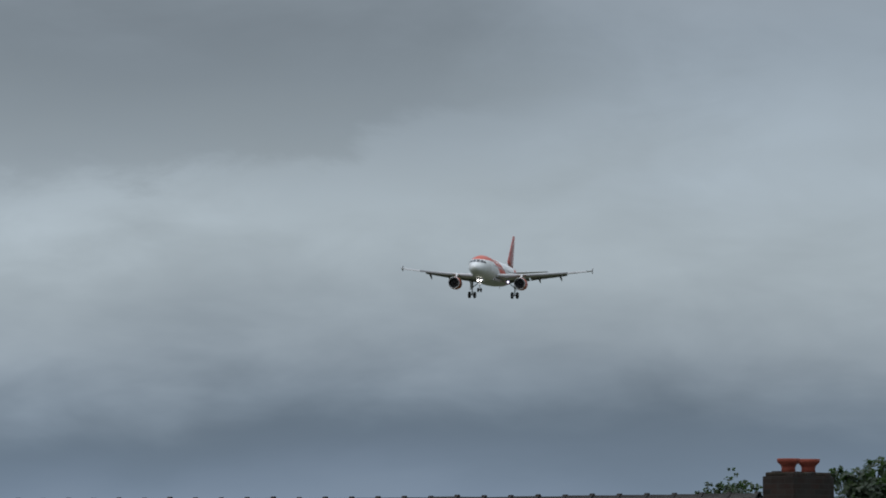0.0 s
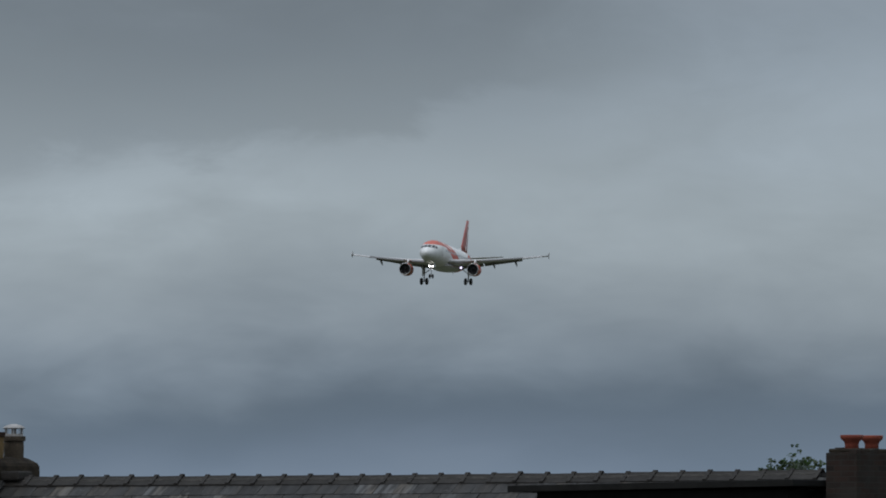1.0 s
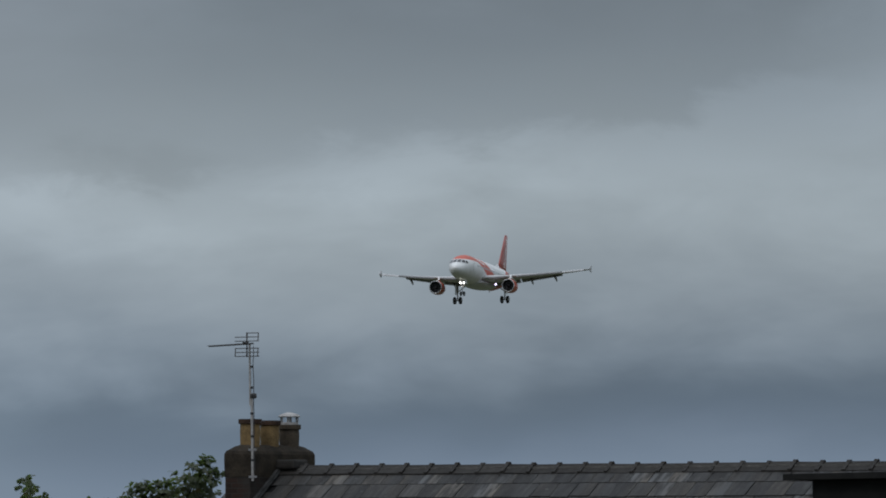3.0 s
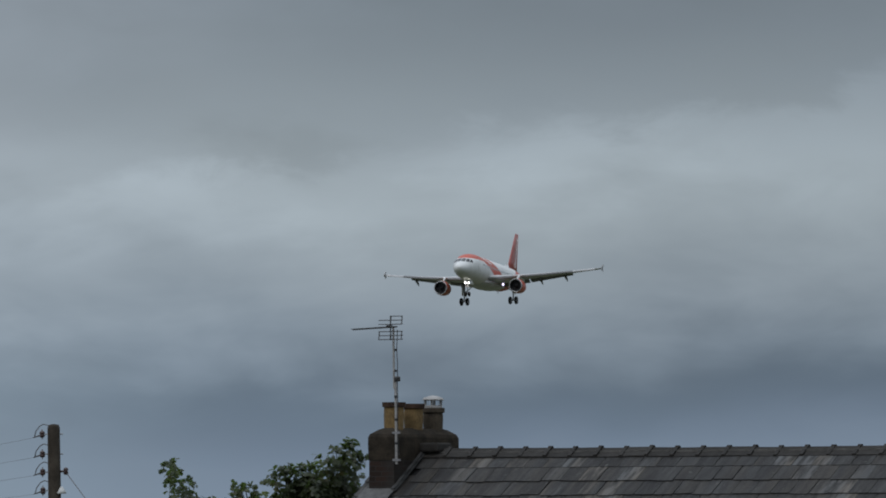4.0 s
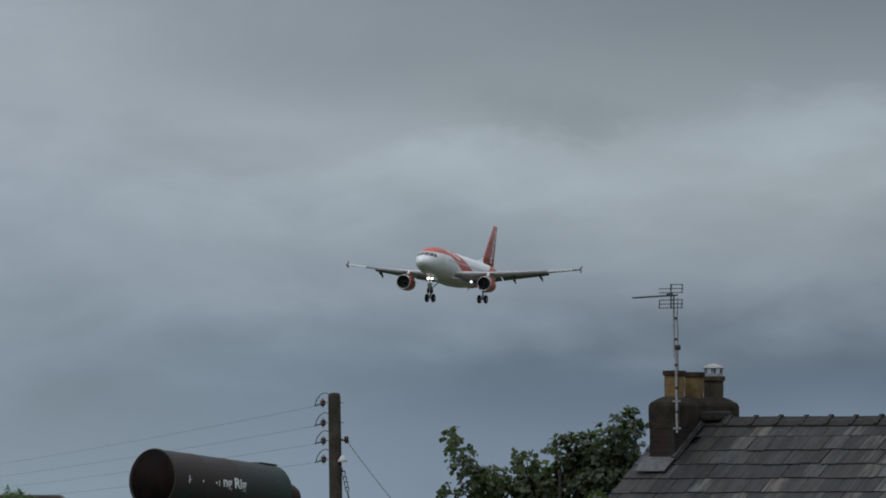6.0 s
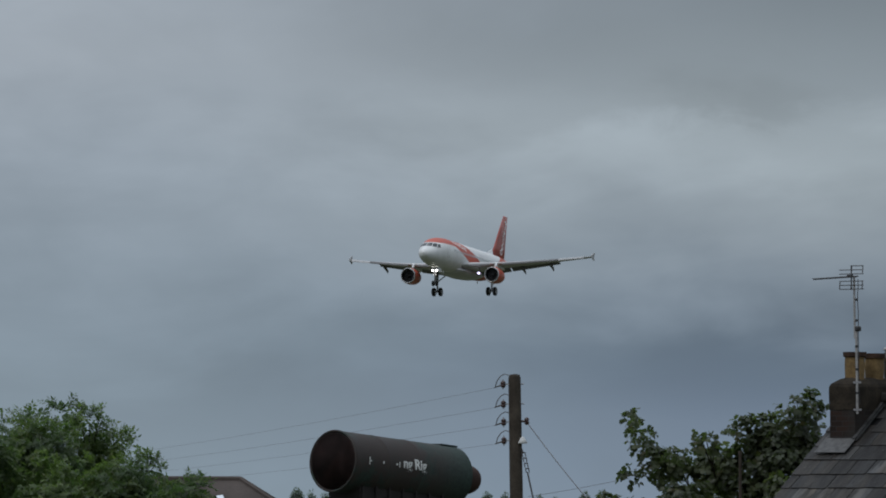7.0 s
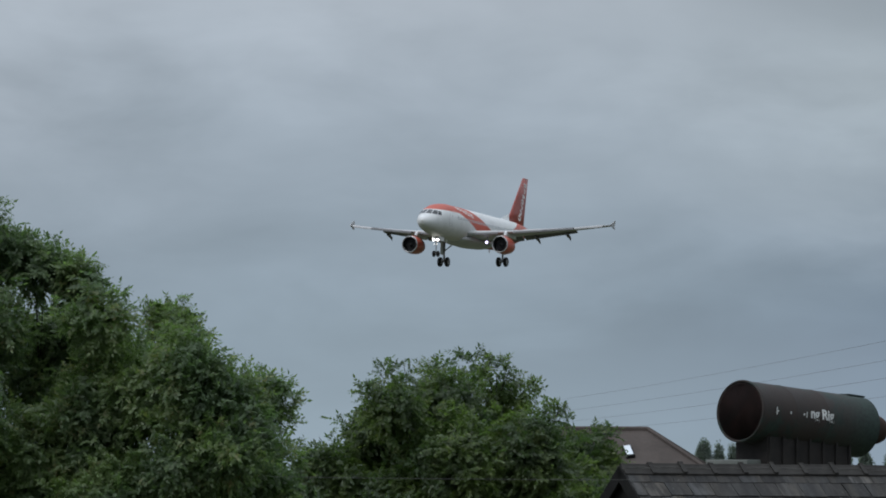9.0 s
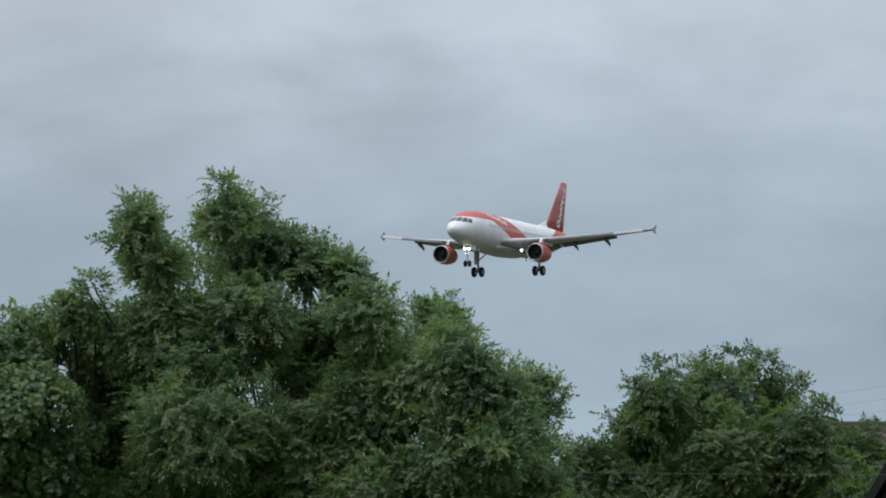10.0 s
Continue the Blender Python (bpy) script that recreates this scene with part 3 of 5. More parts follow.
def nose_gear(craft):
    x = 15 - 5.07
    bm = bmesh.new()
    rod(bm, (x - 0.1, 0, -1.7), (x, 0, -2.9), 0.11, 0.10, 12)
    rod(bm, (x, 0, -2.8), (x, 0, -4.12), 0.065, 0.065, 10)
    rod(bm, (x, -0.3, -4.12), (x, 0.3, -4.12), 0.06, 0.06, 10)
    rod(bm, (x, 0, -2.7), (x - 1.1, 0, -1.85), 0.05, 0.05, 8)
    box(bm, (0.12, 0.75, 0.10), (x + 0.12, 0, -2.42))
    g = part("nose_gear", bm, M_STRUT, craft, "lowered nose landing gear leg")
    for s in (-1, 1):
        bm = bmesh.new()
        q = Matrix.Translation((x, s * 0.26, -4.12)) @ Matrix.Rotation(radians(90), 4, "X")
        spin(bm, [(0.20, -0.10), (0.30, -0.125), (0.365, -0.08), (0.38, 0.0), (0.365, 0.08), (0.30, 0.125), (0.20, 0.10)], 20, q)
        part("wheel", bm, M_TYRE, g, "black rubber tyre", smooth=True)
        bm = bmesh.new()
        q = Matrix.Translation((x + 0.24, s * 0.27, -2.44)) @ Matrix.Rotation(radians(90), 4, "Y")
        spin(bm, [(0.09, -0.12), (0.135, -0.02), (0.135, 0.02), (0.10, 0.06), (0.02, 0.08)], 16, q)
        part("taxi_light", bm, M_LAMP, g, "lit white landing light", smooth=True)
        bm = bmesh.new()
        q = Matrix.Translation((x + 0.2, s * 0.16, -2.95)) @ Matrix.Rotation(radians(90), 4, "Y")
        spin(bm, [(0.05, -0.08), (0.06, 0.0), (0.02, 0.03)], 12, q)
        part("turn_off_light", bm, M_LAMP_DIM, g, "small dim light", smooth=True)
        bm = bmesh.new()
        box(bm, (1.7, 0.04, 0.55), (x - 0.6, s * 0.42, -2.25), bevel=0.015)
        part("gear_door", bm, M_WHITE, g)


def empennage(craft):
    bm = bmesh.new()
    rings = []
    for f in (0.0, 0.25, 0.6, 1.0):
        z = 1.75 + f * 6.05
        le, te = -28.8 - f * 5.25, -34.8 - f * 1.1
        rings.append([(15 + le + x, y, z) for x, y in [(p[0], p[1]) for p in airfoil(le - te, 0.095)]])
    loft(bm, rings)
    fin = part("fin", bm, M_FIN, craft, "orange tail fin", smooth=True)
    # dorsal fillet in white
    bm = bmesh.new()
    loft(bm, [[(15 - 26.4, 0.02, 2.05), (15 - 26.4, -0.02, 2.05), (15 - 26.4, 0.0, 2.0)], [(15 - 29.4, 0.22, 1.9), (15 - 29.4, -0.22, 1.9), (15 - 29.4, 0.0, 2.95)]])
    part("dorsal_fillet", bm, M_WHITE, fin)
    # white lettering up the fin, drawn as plain bars
    for side in (-1, 1):
        for i, (ln, hh) in enumerate(((0.70, 1.05), (0.70, 1.05), (0.62, 1.1), (0.70, 1.05), (0.45, 1.5), (0.65, 1.05), (0.5, 1.2))):
            f = 0.16 + i * 0.115
            z = 1.75 + f * 6.05
            xc = 15 - 28.8 - f * 5.25 - 0.56 * (6.0 - f * 4.15)
            half = 0.095 * (6.0 - f * 4.15) * 0.5 * 0.90
            bm = bmesh.new()
            q = Matrix.Translation((xc, side * (half + 0.02), z)) @ Matrix.Rotation(radians(-12), 4, "Y")
            hook(bm, hh * (0.50 - 0.22 * f), ln * 0.48, 0.28, 0.024, q, 30 + 70 * (i % 3))
            part("fin_marking", bm, M_WHITE, fin, "white marking bars")
    for side in (-1, 1):
        bm = bmesh.new()
        rings = []
        for y, le, te in ((0.5, -31.0, -34.7), (1.2, -31.4, -34.9), (6.2, -34.6, -36.1)):
            rings.append([(15 + le + x, side * y, 1.05 + (y - 0.5) * 0.105 + z) for x, z in airfoil(le - te, 0.10)])
        loft(bm, rings)
        part("tailplane", bm, M_WING, craft, smooth=True)


def aircraft():
    craft = thing("airliner", pose(0, 0, 0), "white and orange twin-engine airliner with landing gear down", "aircraft")
    bm = bmesh.new()
    n = 40
    fine = []
    for a, b in zip(FUSE, FUSE[1:]):
        k = 3 if a[0] < 6 or a[0] > 22 else 2
        fine += [a[0] + (b[0] - a[0]) * i / k for i in range(k)]
    fine.append(FUSE[-1][0])
    loft(bm, [[tuple(skin(s, 2 * math.pi * i / n)) for i in range(n)] for s in fine])
    body = part("fuselage", bm, M_FUSE, craft, "white fuselage with an orange band", smooth=True)
    # belly fairing at the wing root
    bm = bmesh.new()
    rings = []
    for s, w, h in ((10.2, 0.3, 0.05), (11.3, 1.7, 0.45), (13.0, 2.12, 0.72), (16.5, 2.15, 0.78), (19.5, 2.0, 0.62), (21.6, 1.2, 0.25), (22.6, 0.4, 0.04)):
        rings.append([(15 - s, w * math.cos(a), -1.72 + (h * math.sin(a) if math.sin(a) < 0 else 0.75 * h * math.sin(a))) for a in [2 * math.pi * i / 28 for i in range(28)]])
    loft(bm, rings)
    part("belly_fairing", bm, M_WING, craft, smooth=True)
    # cockpit panes, laid on the skin a little proud of it
    def on_skin(y, z):
        lo, hi = 0.3, 6.0
        for _ in range(40):
            mid = (lo + hi) / 2
            _, w, t, b = fuselage_at(mid)
            inside = (y / w) ** 2 + ((z - (t + b) / 2) / ((t - b) / 2)) ** 2 < 1
            lo, hi = (lo, mid) if inside else (mid, hi)
        return Vector((15 - lo + 0.02, y * 1.012, z + 0.012))

    for side in (-1, 1):
        for quad in (((0.04, 0.46), (0.62, 0.42), (0.58, 0.94), (0.04, 0.98)), ((0.69, 0.42), (1.16, 0.36), (1.02, 0.88), (0.65, 0.94)), ((1.21, 0.36), (1.47, 0.32), (1.33, 0.74), (1.08, 0.86))):
            bm = bmesh.new()
            grid = []
            for i in range(6):
                row = []
                for j in range(6):
                    u, v = i / 5, j / 5
                    y = (1 - u) * (1 - v) * quad[0][0] + u * (1 - v) * quad[1][0] + u * v * quad[2][0] + (1 - u) * v * quad[3][0]
                    z = (1 - u) * (1 - v) * quad[0][1] + u * (1 - v) * quad[1][1] + u * v * quad[2][1] + (1 - u) * v * quad[3][1]
                    row.append(bm.verts.new(on_skin(side * y, z)))
                grid.append(row)
            for i in range(5):
                for j in range(5):
                    bm.faces.new((grid[i][j], grid[i + 1][j], grid[i + 1][j + 1], grid[i][j + 1]))
            part("cockpit_window", bm, M_GLASS, body, "dark cockpit window", smooth=True)
    # cabin windows, doors' outlines and a title of plain white bars on the band
    for side in (-1, 1):
        bm = bmesh.new()
        box(bm, (0.23, 0.02, 0.33), (0, 0, 0), bevel=0.004)
        pane = part("cabin_window", bm, M_CABIN, body)
        for i in range(42):
            s = 7.2 + i * 0.53
            p, a = skin(s, radians(12), 0.008), radians(12)
            q = Matrix.Translation((p.x, side * p.y, p.z)) @ Matrix.Rotation(side * a, 4, "X")
            if i == 0:
                pane.matrix_basis = q
            else:
                link("cabin_window", pane.data, M_CABIN, body, m=q)
        for i in range(7):
            bm = bmesh.new()
            s = 8.5 + i * 0.66
            ang = math.asin((1.66 - 0.15 * (s - 8.5)) / 2.07)
            p = skin(s, ang, 0.015)
            q = Matrix.Translation((p.x, side * p.y, p.z)) @ Matrix.Rotation(side * ang, 4, "X")
            hook(bm, 0.28, 0.30 if i != 4 else 0.42, 0.24, 0.03, q, 40 + 50 * (i % 3))
            part("title_marking", bm, M_WHITE, body, "white marking bars")
        for s in (4.9, 30.2):
            bm = bmesh.new()
            p = skin(s, radians(3), 0.006)
            for dx in (-0.42, 0.42):
                box(bm, (0.03, 0.02, 1.8), (p.x + dx, side * p.y, p.z + 0.1))
            box(bm, (0.85, 0.02, 0.03), (p.x, side * p.y, p.z - 0.8))
            part("cabin_door", bm, M_WING, body)
    for side in (-1, 1):
        w = wing(side, craft)
        if side < 0:
            engine(side, craft)
            main_gear(side, craft)
            continue
        bm = bmesh.new()
        q = Matrix.Translation((15 - 13.2, side * 3.4, -2.0)) @ Matrix.Rotation(radians(90), 4, "Y")
        spin(bm, [(0.12, -0.1), (0.175, 0.0), (0.16, 0.06), (0.02, 0.11)], 16, q)
        arm = bmesh.new()
        rod(arm, (15 - 13.3, side * 3.4, -2.0), (15 - 13.6, side * 3.4, -1.15), 0.06, 0.08)
        part("light_arm", arm, M_STRUT, w)
        part("landing_light", bm, M_LAMP_BLUE, w, "lit landing light at the wing root", smooth=True)
        engine(side, craft)
        main_gear(side, craft)
    nose_gear(craft)
    empennage(craft)
    # belly aerials
    for s in (8.5, 23.2):
        bm = bmesh.new()
        box(bm, (0.35, 0.03, 0.38), (15 - s, 0, -2.2), bevel=0.01)
        part("blade_aerial", bm, M_WHITE, craft)
    return craft


AIRLINER = aircraft()


# ---- slated roofs ----
def slope_pose(side, pitch):
    """The frame of a roof slope in a house's space: x along the ridge, y down the slope, z out of it."""
    c, s = math.cos(radians(pitch)), math.sin(radians(pitch))
    return Matrix(((1, 0, 0, 0), (0, side * c, side * s, 0), (0, -s, c, 0), (0, 0, 0, 1)))


def slate_mesh(w, h, seed):
    rnd = random.Random(seed)
    bm = bmesh.new()
    t = 0.009
    j = lambda a: rnd.uniform(-a, a)
    pts = [(-w / 2 + j(0.002), 0), (w / 2 + j(0.002), 0), (w / 2 + j(0.003), h - 0.012 + j(0.006)), (w / 2 - 0.012, h + j(0.006)), (-w / 2 + 0.010, h + j(0.006)), (-w / 2 + j(0.003), h - 0.01)]
    lo = [bm.verts.new((x, y, 0)) for x, y in pts]
    hi = [bm.verts.new((x, y, t)) for x, y in pts]
    bm.faces.new(lo[::-1]), bm.faces.new(hi)
    for i in range(6):
        k = (i + 1) % 6
        bm.faces.new((lo[i], lo[k], hi[k], hi[i]))
    me = bpy.data.meshes.new("slate")
    bm.to_mesh(me)
    bm.free()
    return me


def slates(roof, u0, u1, side, pitch, w, gauge, first, courses, near, skip, name="slate"):
    """Courses of slates: the first `near` courses as pieces of their own, the rest joined."""
    rnd = random.Random(int(u1 * 100) + side)
    meshes = [slate_mesh(w - 0.008, gauge * 1.55, i) for i in range(6)]
    short = slate_mesh(w - 0.008, gauge - 0.02, 9)
    half = slate_mesh(w / 2 - 0.008, gauge * 1.55, 12)
    base = slope_pose(side, pitch)
    rest_v, rest_f = [], []
    for c in range(courses):
        y = first + c * gauge
        u = u0 + (0.25 * w if c % 2 else 0.5 * w)
        first_one = c % 2 == 1
        while u < u1 - w * 0.3:
            if not skip(u, y):
                lift = 0.020 + rnd.uniform(-0.002, 0.004)
                m = base @ Matrix.Translation((u + rnd.uniform(-0.004, 0.004), y - gauge * 0.55 + rnd.gauss(0, 0.006) if c else y + 0.02, -0.014)) @ Matrix.Rotation(rnd.gauss(0, 0.012), 4, "Z") @ Matrix.Rotation(lift / (gauge * 1.5), 4, "X")
                me = half if first_one else rnd.choice(meshes) if c else short
                if c < near:
                    link(name, me, M_SLATE, roof, m=m)
                else:
                    n = len(rest_v)
                    rest_v += [m @ v.co for v in me.vertices]
                    rest_f += [[n + i for i in p.vertices] for p in me.polygons]
            u += 0.75 * w if first_one else w
            first_one = False
    if rest_v:
        me = bpy.data.meshes.new("slate_field")
        me.from_pydata(rest_v, [], rest_f)
        tagged(link("slate_field", me, M_SLATE_FIELD, roof), kind="stuff")


def ridge_tile_mesh(pitch, ln):
    """An angle ridge tile with a raised collar at one end."""
    bm = bmesh.new()
    c, s = math.cos(radians(pitch)), math.sin(radians(pitch))

    def shell(x0, x1, out, wing_len):
        rows = []
        for x in (x0, x1):
            prof = []
            for a in (-1, -0.55, -0.22, -0.08, 0.08, 0.22, 0.55, 1):
                d = abs(a) * wing_len
                z = -d * s + 0.030 + out + (0.012 if abs(a) < 0.1 else 0.0)
                prof.append((x, math.copysign(d * c, a), z))
            prof += [(x, p[1] * 0.97, p[2] - 0.022) for p in reversed(prof)]
            rows.append(prof)
        loft(bm, rows)

    shell(0.0, ln - 0.006, 0.0, 0.20)
    shell(ln - 0.05, ln + 0.012, 0.026, 0.21)
    bmesh.ops.recalc_face_normals(bm, faces=bm.faces)
    me = bpy.data.meshes.new("ridge_tile")
    bm.to_mesh(me)
    bm.free()
    return me


def ridge(roof, u0, count, pitch, ln, sag=0.0, seed=1):
    rnd = random.Random(seed)
    me = ridge_tile_mesh(pitch, ln)
    bm = bmesh.new()
    box(bm, (count * ln, 0.16, 0.06), (u0 + count * ln / 2, 0, -0.05))
    part("ridge_mortar", bm, M_MORTAR, roof)
    for i in range(count):
        m = pose(u0 + i * ln, 0, rnd.gauss(0, 0.004) + sag * math.sin(math.pi * i / count), rnd.gauss(0, 0.5), rnd.gauss(0, 0.45), rnd.gauss(0, 0.4))
        link("ridge_tile", me, M_RIDGE, roof, m=m)


def gabled_shell(house, u0, u1, half, pitch, top, wall_mat, over=0.18, gable_mat=None):
    """Walls with gables, and the roof boarding; the ridge line is z = 0 in the house's space, the ground lies `top` below."""
    rise = half * math.tan(radians(pitch))
    for y in (-half, half):
        bm = bmesh.new()
        box(bm, (u1 - u0 - 0.02, 0.3, top - rise - 0.12), ((u0 + u1) / 2, y - math.copysign(0.15, y), -(rise + 0.12 + top) / 2))
        part("wall", bm, wall_mat, house)
    for u, s in ((u0, 1), (u1, -1)):
        bm = bmesh.new()
        rows = []
        for x in (u, u + s * 0.3):
            rows.append([(x, -half + 0.3, -top), (x, half - 0.3, -top), (x, half - 0.3, -rise - 0.0), (x, 0, -0.16), (x, -half + 0.3, -rise)])
        loft(bm, rows)
        part("gable_wall", bm, gable_mat or wall_mat, house)
    roof = None
    for side in (-1, 1):
        bm = bmesh.new()
        ln = (half + over) / math.cos(radians(pitch))
        box(bm, (u1 - u0 + 0.1, ln, 0.05), ((u0 + u1) / 2, ln / 2, -0.055))
        bmesh.ops.transform(bm, matrix=slope_pose(side, pitch), verts=bm.verts)
        ob = part("roof", bm, M_FELT, house, "grey slate roof")
        if roof is None:
            roof = ob
    return roof


# ---- the terrace house with the long slate roof; its ridge runs obliquely, the near end to the right ----
RIDGE_A = Matrix.Translation((-4.82, 137.92, 7.70)) @ Matrix.Rotation(radians(-35.5), 4, "Z")
PITCH_A = 38


def pot(bm, r, h, z0, x, y, rim=0.03):
    spin(bm, [(r * 0.96, z0), (r, z0 + h * 0.55), (r * 0.97, z0 + h - 0.07), (r + rim, z0 + h - 0.06), (r + rim, z0 + h), (r - 0.03, z0 + h), (r - 0.04, z0 + h * 0.4), (0.01, z0 + h * 0.4)],
         20, Matrix.Translation((x, y, 0)))


def terrace_house():
    h = thing("terrace_house", RIDGE_A, "old terrace house with a weathered grey slate roof", "house")
    roof = gabled_shell(h, -1.40, 13.50, 3.9, PITCH_A, 7.70, M_WALL)
    ridge(roof, -0.80, 31, PITCH_A, 0.45, -0.02, 4)

    def skip(u, s):
        v = s * math.cos(radians(PITCH_A))
        return (-1.30 < u < -0.75 and v < 0.62) or (u > 9.3 and 0.5 < v < 2.4)

    slates(roof, -1.48, 13.55, -1, PITCH_A, 0.335, 0.328, 0.10, 14, 6, skip)
    slates(roof, -1.48, 13.55, 1, PITCH_A, 0.335, 0.328, 0.10, 14, 0, lambda u, s: u < -0.75 and s < 1.0)
    # lead flashing and a slipped patch in front of the stack
    bm = bmesh.new()
    q = slope_pose(-1, PITCH_A)
    box(bm, (0.56, 0.34, 0.006), (-1.05, 1.13, 0.036), q @ Matrix.Rotation(radians(1), 4, "X"))
    part("flashing", bm, M_LEAD, roof, "dull lead flashing")
    # soakers stepping down the stack's side, and a mortar fillet along them
    for i in range(4):
        bm = bmesh.new()
        box(bm, (0.075, 0.27, 0.010), (-0.785, 0.14 + i * 0.24, 0.034 + 0.002 * (i % 2)), q, bevel=0.003)
        part("soaker", bm, M_OLD_LEAD, roof)
    bm = bmesh.new()
    rnd = random.Random(6)
    for i in range(12):
        box(bm, (0.07, 0.10, 0.05 + rnd.uniform(0, 0.02)), (-0.80, 0.06 + i * 0.08, 0.045), q, bevel=0.02)
    part("mortar_fillet", bm, M_OLD_LEAD, roof, "rough mortar fillet")

    # chimney at the far gable, three pots in a row across the ridge
    bm = bmesh.new()
    box(bm, (0.46, 1.50, 3.4), (-1.05, 0, -1.62), bevel=0.012)
    c = part("chimney", bm, M_BRICK, h, "sooty brick chimney stack")
    bm = bmesh.new()
    rows = []
    for z, g in ((-0.14, 0.004), (0.10, 0.010), (0.19, 0.008), (0.235, -0.012), (0.30, -0.10), (0.325, -0.16)):
        a, b = 0.23 + g, 0.75 + g
        rows.append([(-1.05 + x * a, y * b, z) for x, y in ((-1, -1), (0, -1.01), (1, -1), (1, 0), (1, 1), (0, 1.01), (-1, 1), (-1, 0))])
    loft(bm, rows)
    part("flaunching", bm, M_RENDER, c, "rounded sooty mortar cap")
    for i, (y, r, hh, mt, lab) in enumerate(((-0.46, 0.152, 0.40, M_POT_BUFF, "buff clay chimney pot"), (0.0, 0.145, 0.385, M_POT_BUFF, "buff clay chimney pot"), (0.46, 0.152, 0.33, M_POT_DARK, "sooty clay chimney pot"))):
        bm = bmesh.new()
        pot(bm, r - 0.006, hh, 0.29, -1.05, y, 0.004)
        part("chimney_pot", bm, mt, c, lab, smooth=False)
        bm = bmesh.new()
        spin(bm, [(r + 0.005, 0.29 + hh - 0.065), (r + 0.016, 0.29 + hh - 0.06), (r + 0.018, 0.29 + hh + 0.004), (r - 0.02, 0.29 + hh + 0.004)], 20, Matrix.Translation((-1.05, y, 0)))
        part("pot_rim", bm, M_POT_RIM if i < 2 else M_POT_DARK, c)
    bm = bmesh.new()
    for a in range(4):
        x, y = -1.05 + 0.11 * math.cos(a * 1.57 + 0.5), 0.46 + 0.11 * math.sin(a * 1.57 + 0.5)
        box(bm, (0.03, 0.012, 0.15), (x, y, 0.67))
    spin(bm, [(0.155, 0.735), (0.16, 0.745), (0.13, 0.775), (0.05, 0.80), (0.01, 0.805)], 20, Matrix.Translation((-1.05, 0.46, 0)))
    spin(bm, [(0.125, 0.60), (0.135, 0.61), (0.135, 0.655), (0.12, 0.66)], 20, Matrix.Translation((-1.05, 0.46, 0)))
    for k in range(16):
        a = k * 2 * math.pi / 16
        rod(bm, (-1.05 + 0.132 * math.cos(a), 0.46 + 0.132 * math.sin(a), 0.64), (-1.05 + 0.132 * math.cos(a), 0.46 + 0.132 * math.sin(a), 0.745), 0.0022, seg=4)
    part("chimney_cowl", bm, M_ZINC, c, "galvanised mesh chimney cowl")

    bm = bmesh.new()
    box(bm, (0.34, 0.34, 0.13), (-0.648, 0, 0.045), bevel=0.03)
    part("lead_saddle", bm, M_RIDGE, c, "dull lead saddle at the ridge")

    # chimney at the near end, two low red pots
    u = 13.79
    bm = bmesh.new()
    box(bm, (0.50, 1.02, 7.95), (u, 0, -3.725), bevel=0.012)
    rnd = random.Random(12)
    for i in range(9):
        box(bm, (0.12, 0.11, 0.075), (u + rnd.choice((-0.19, 0.19)), -0.46 + i * 0.115, 0.265 + rnd.uniform(-0.02, 0.02)), bevel=0.01)
    c = part("chimney", bm, M_BRICK, h, "dark sooty brick chimney stack")
    bm = bmesh.new()
    box(bm, (0.46, 0.96, 0.06), (u, 0, 0.275), bevel=0.025)
    part("flaunching", bm, M_RENDER, c)
    for y in (-0.25, 0.25):
        bm = bmesh.new()
        spin(bm, [(0.10, 0.29), (0.092, 0.36), (0.105, 0.40), (0.150, 0.44), (0.158, 0.485), (0.15, 0.49), (0.13, 0.48), (0.07, 0.38), (0.01, 0.36)], 20, Matrix.Translation((u, y, 0)))
        part("chimney_pot", bm, M_POT_RED, c, "low flared red clay chimney pot", smooth=True)

    # flat-roofed dormer below the ridge
    bm = bmesh.new()
    tip = Matrix.Translation((8.85, 0, -0.215)) @ Matrix.Rotation(radians(-0.65), 4, "Y")
    box(bm, (4.65, 1.05, 0.09), (2.325, -0.72, 0), tip, bevel=0.015)
    d = part("dormer_roof", bm, M_FELT, h, "dark felted flat dormer roof")
    bm = bmesh.new()
    box(bm, (4.67, 0.03, 0.09), (2.325, -1.262, 0), tip, bevel=0.008)
    part("fascia", bm, M_BOARD_AND_SHADE, d)
    bm = bmesh.new()
    box(bm, (4.1, 0.72, 1.1), (11.25, -0.72, -0.805))
    part("dormer_wall", bm, M_BOARD_AND_SHADE, d, "black dormer wall")
    # rear gutter lines and windows of the front wall
    bm = bmesh.new()
    rod(bm, (-1.4, -4.1, -3.2), (13.5, -4.1, -3.2), 0.06, seg=10)
    part("gutter", bm, M_BLACK, h)
    return h


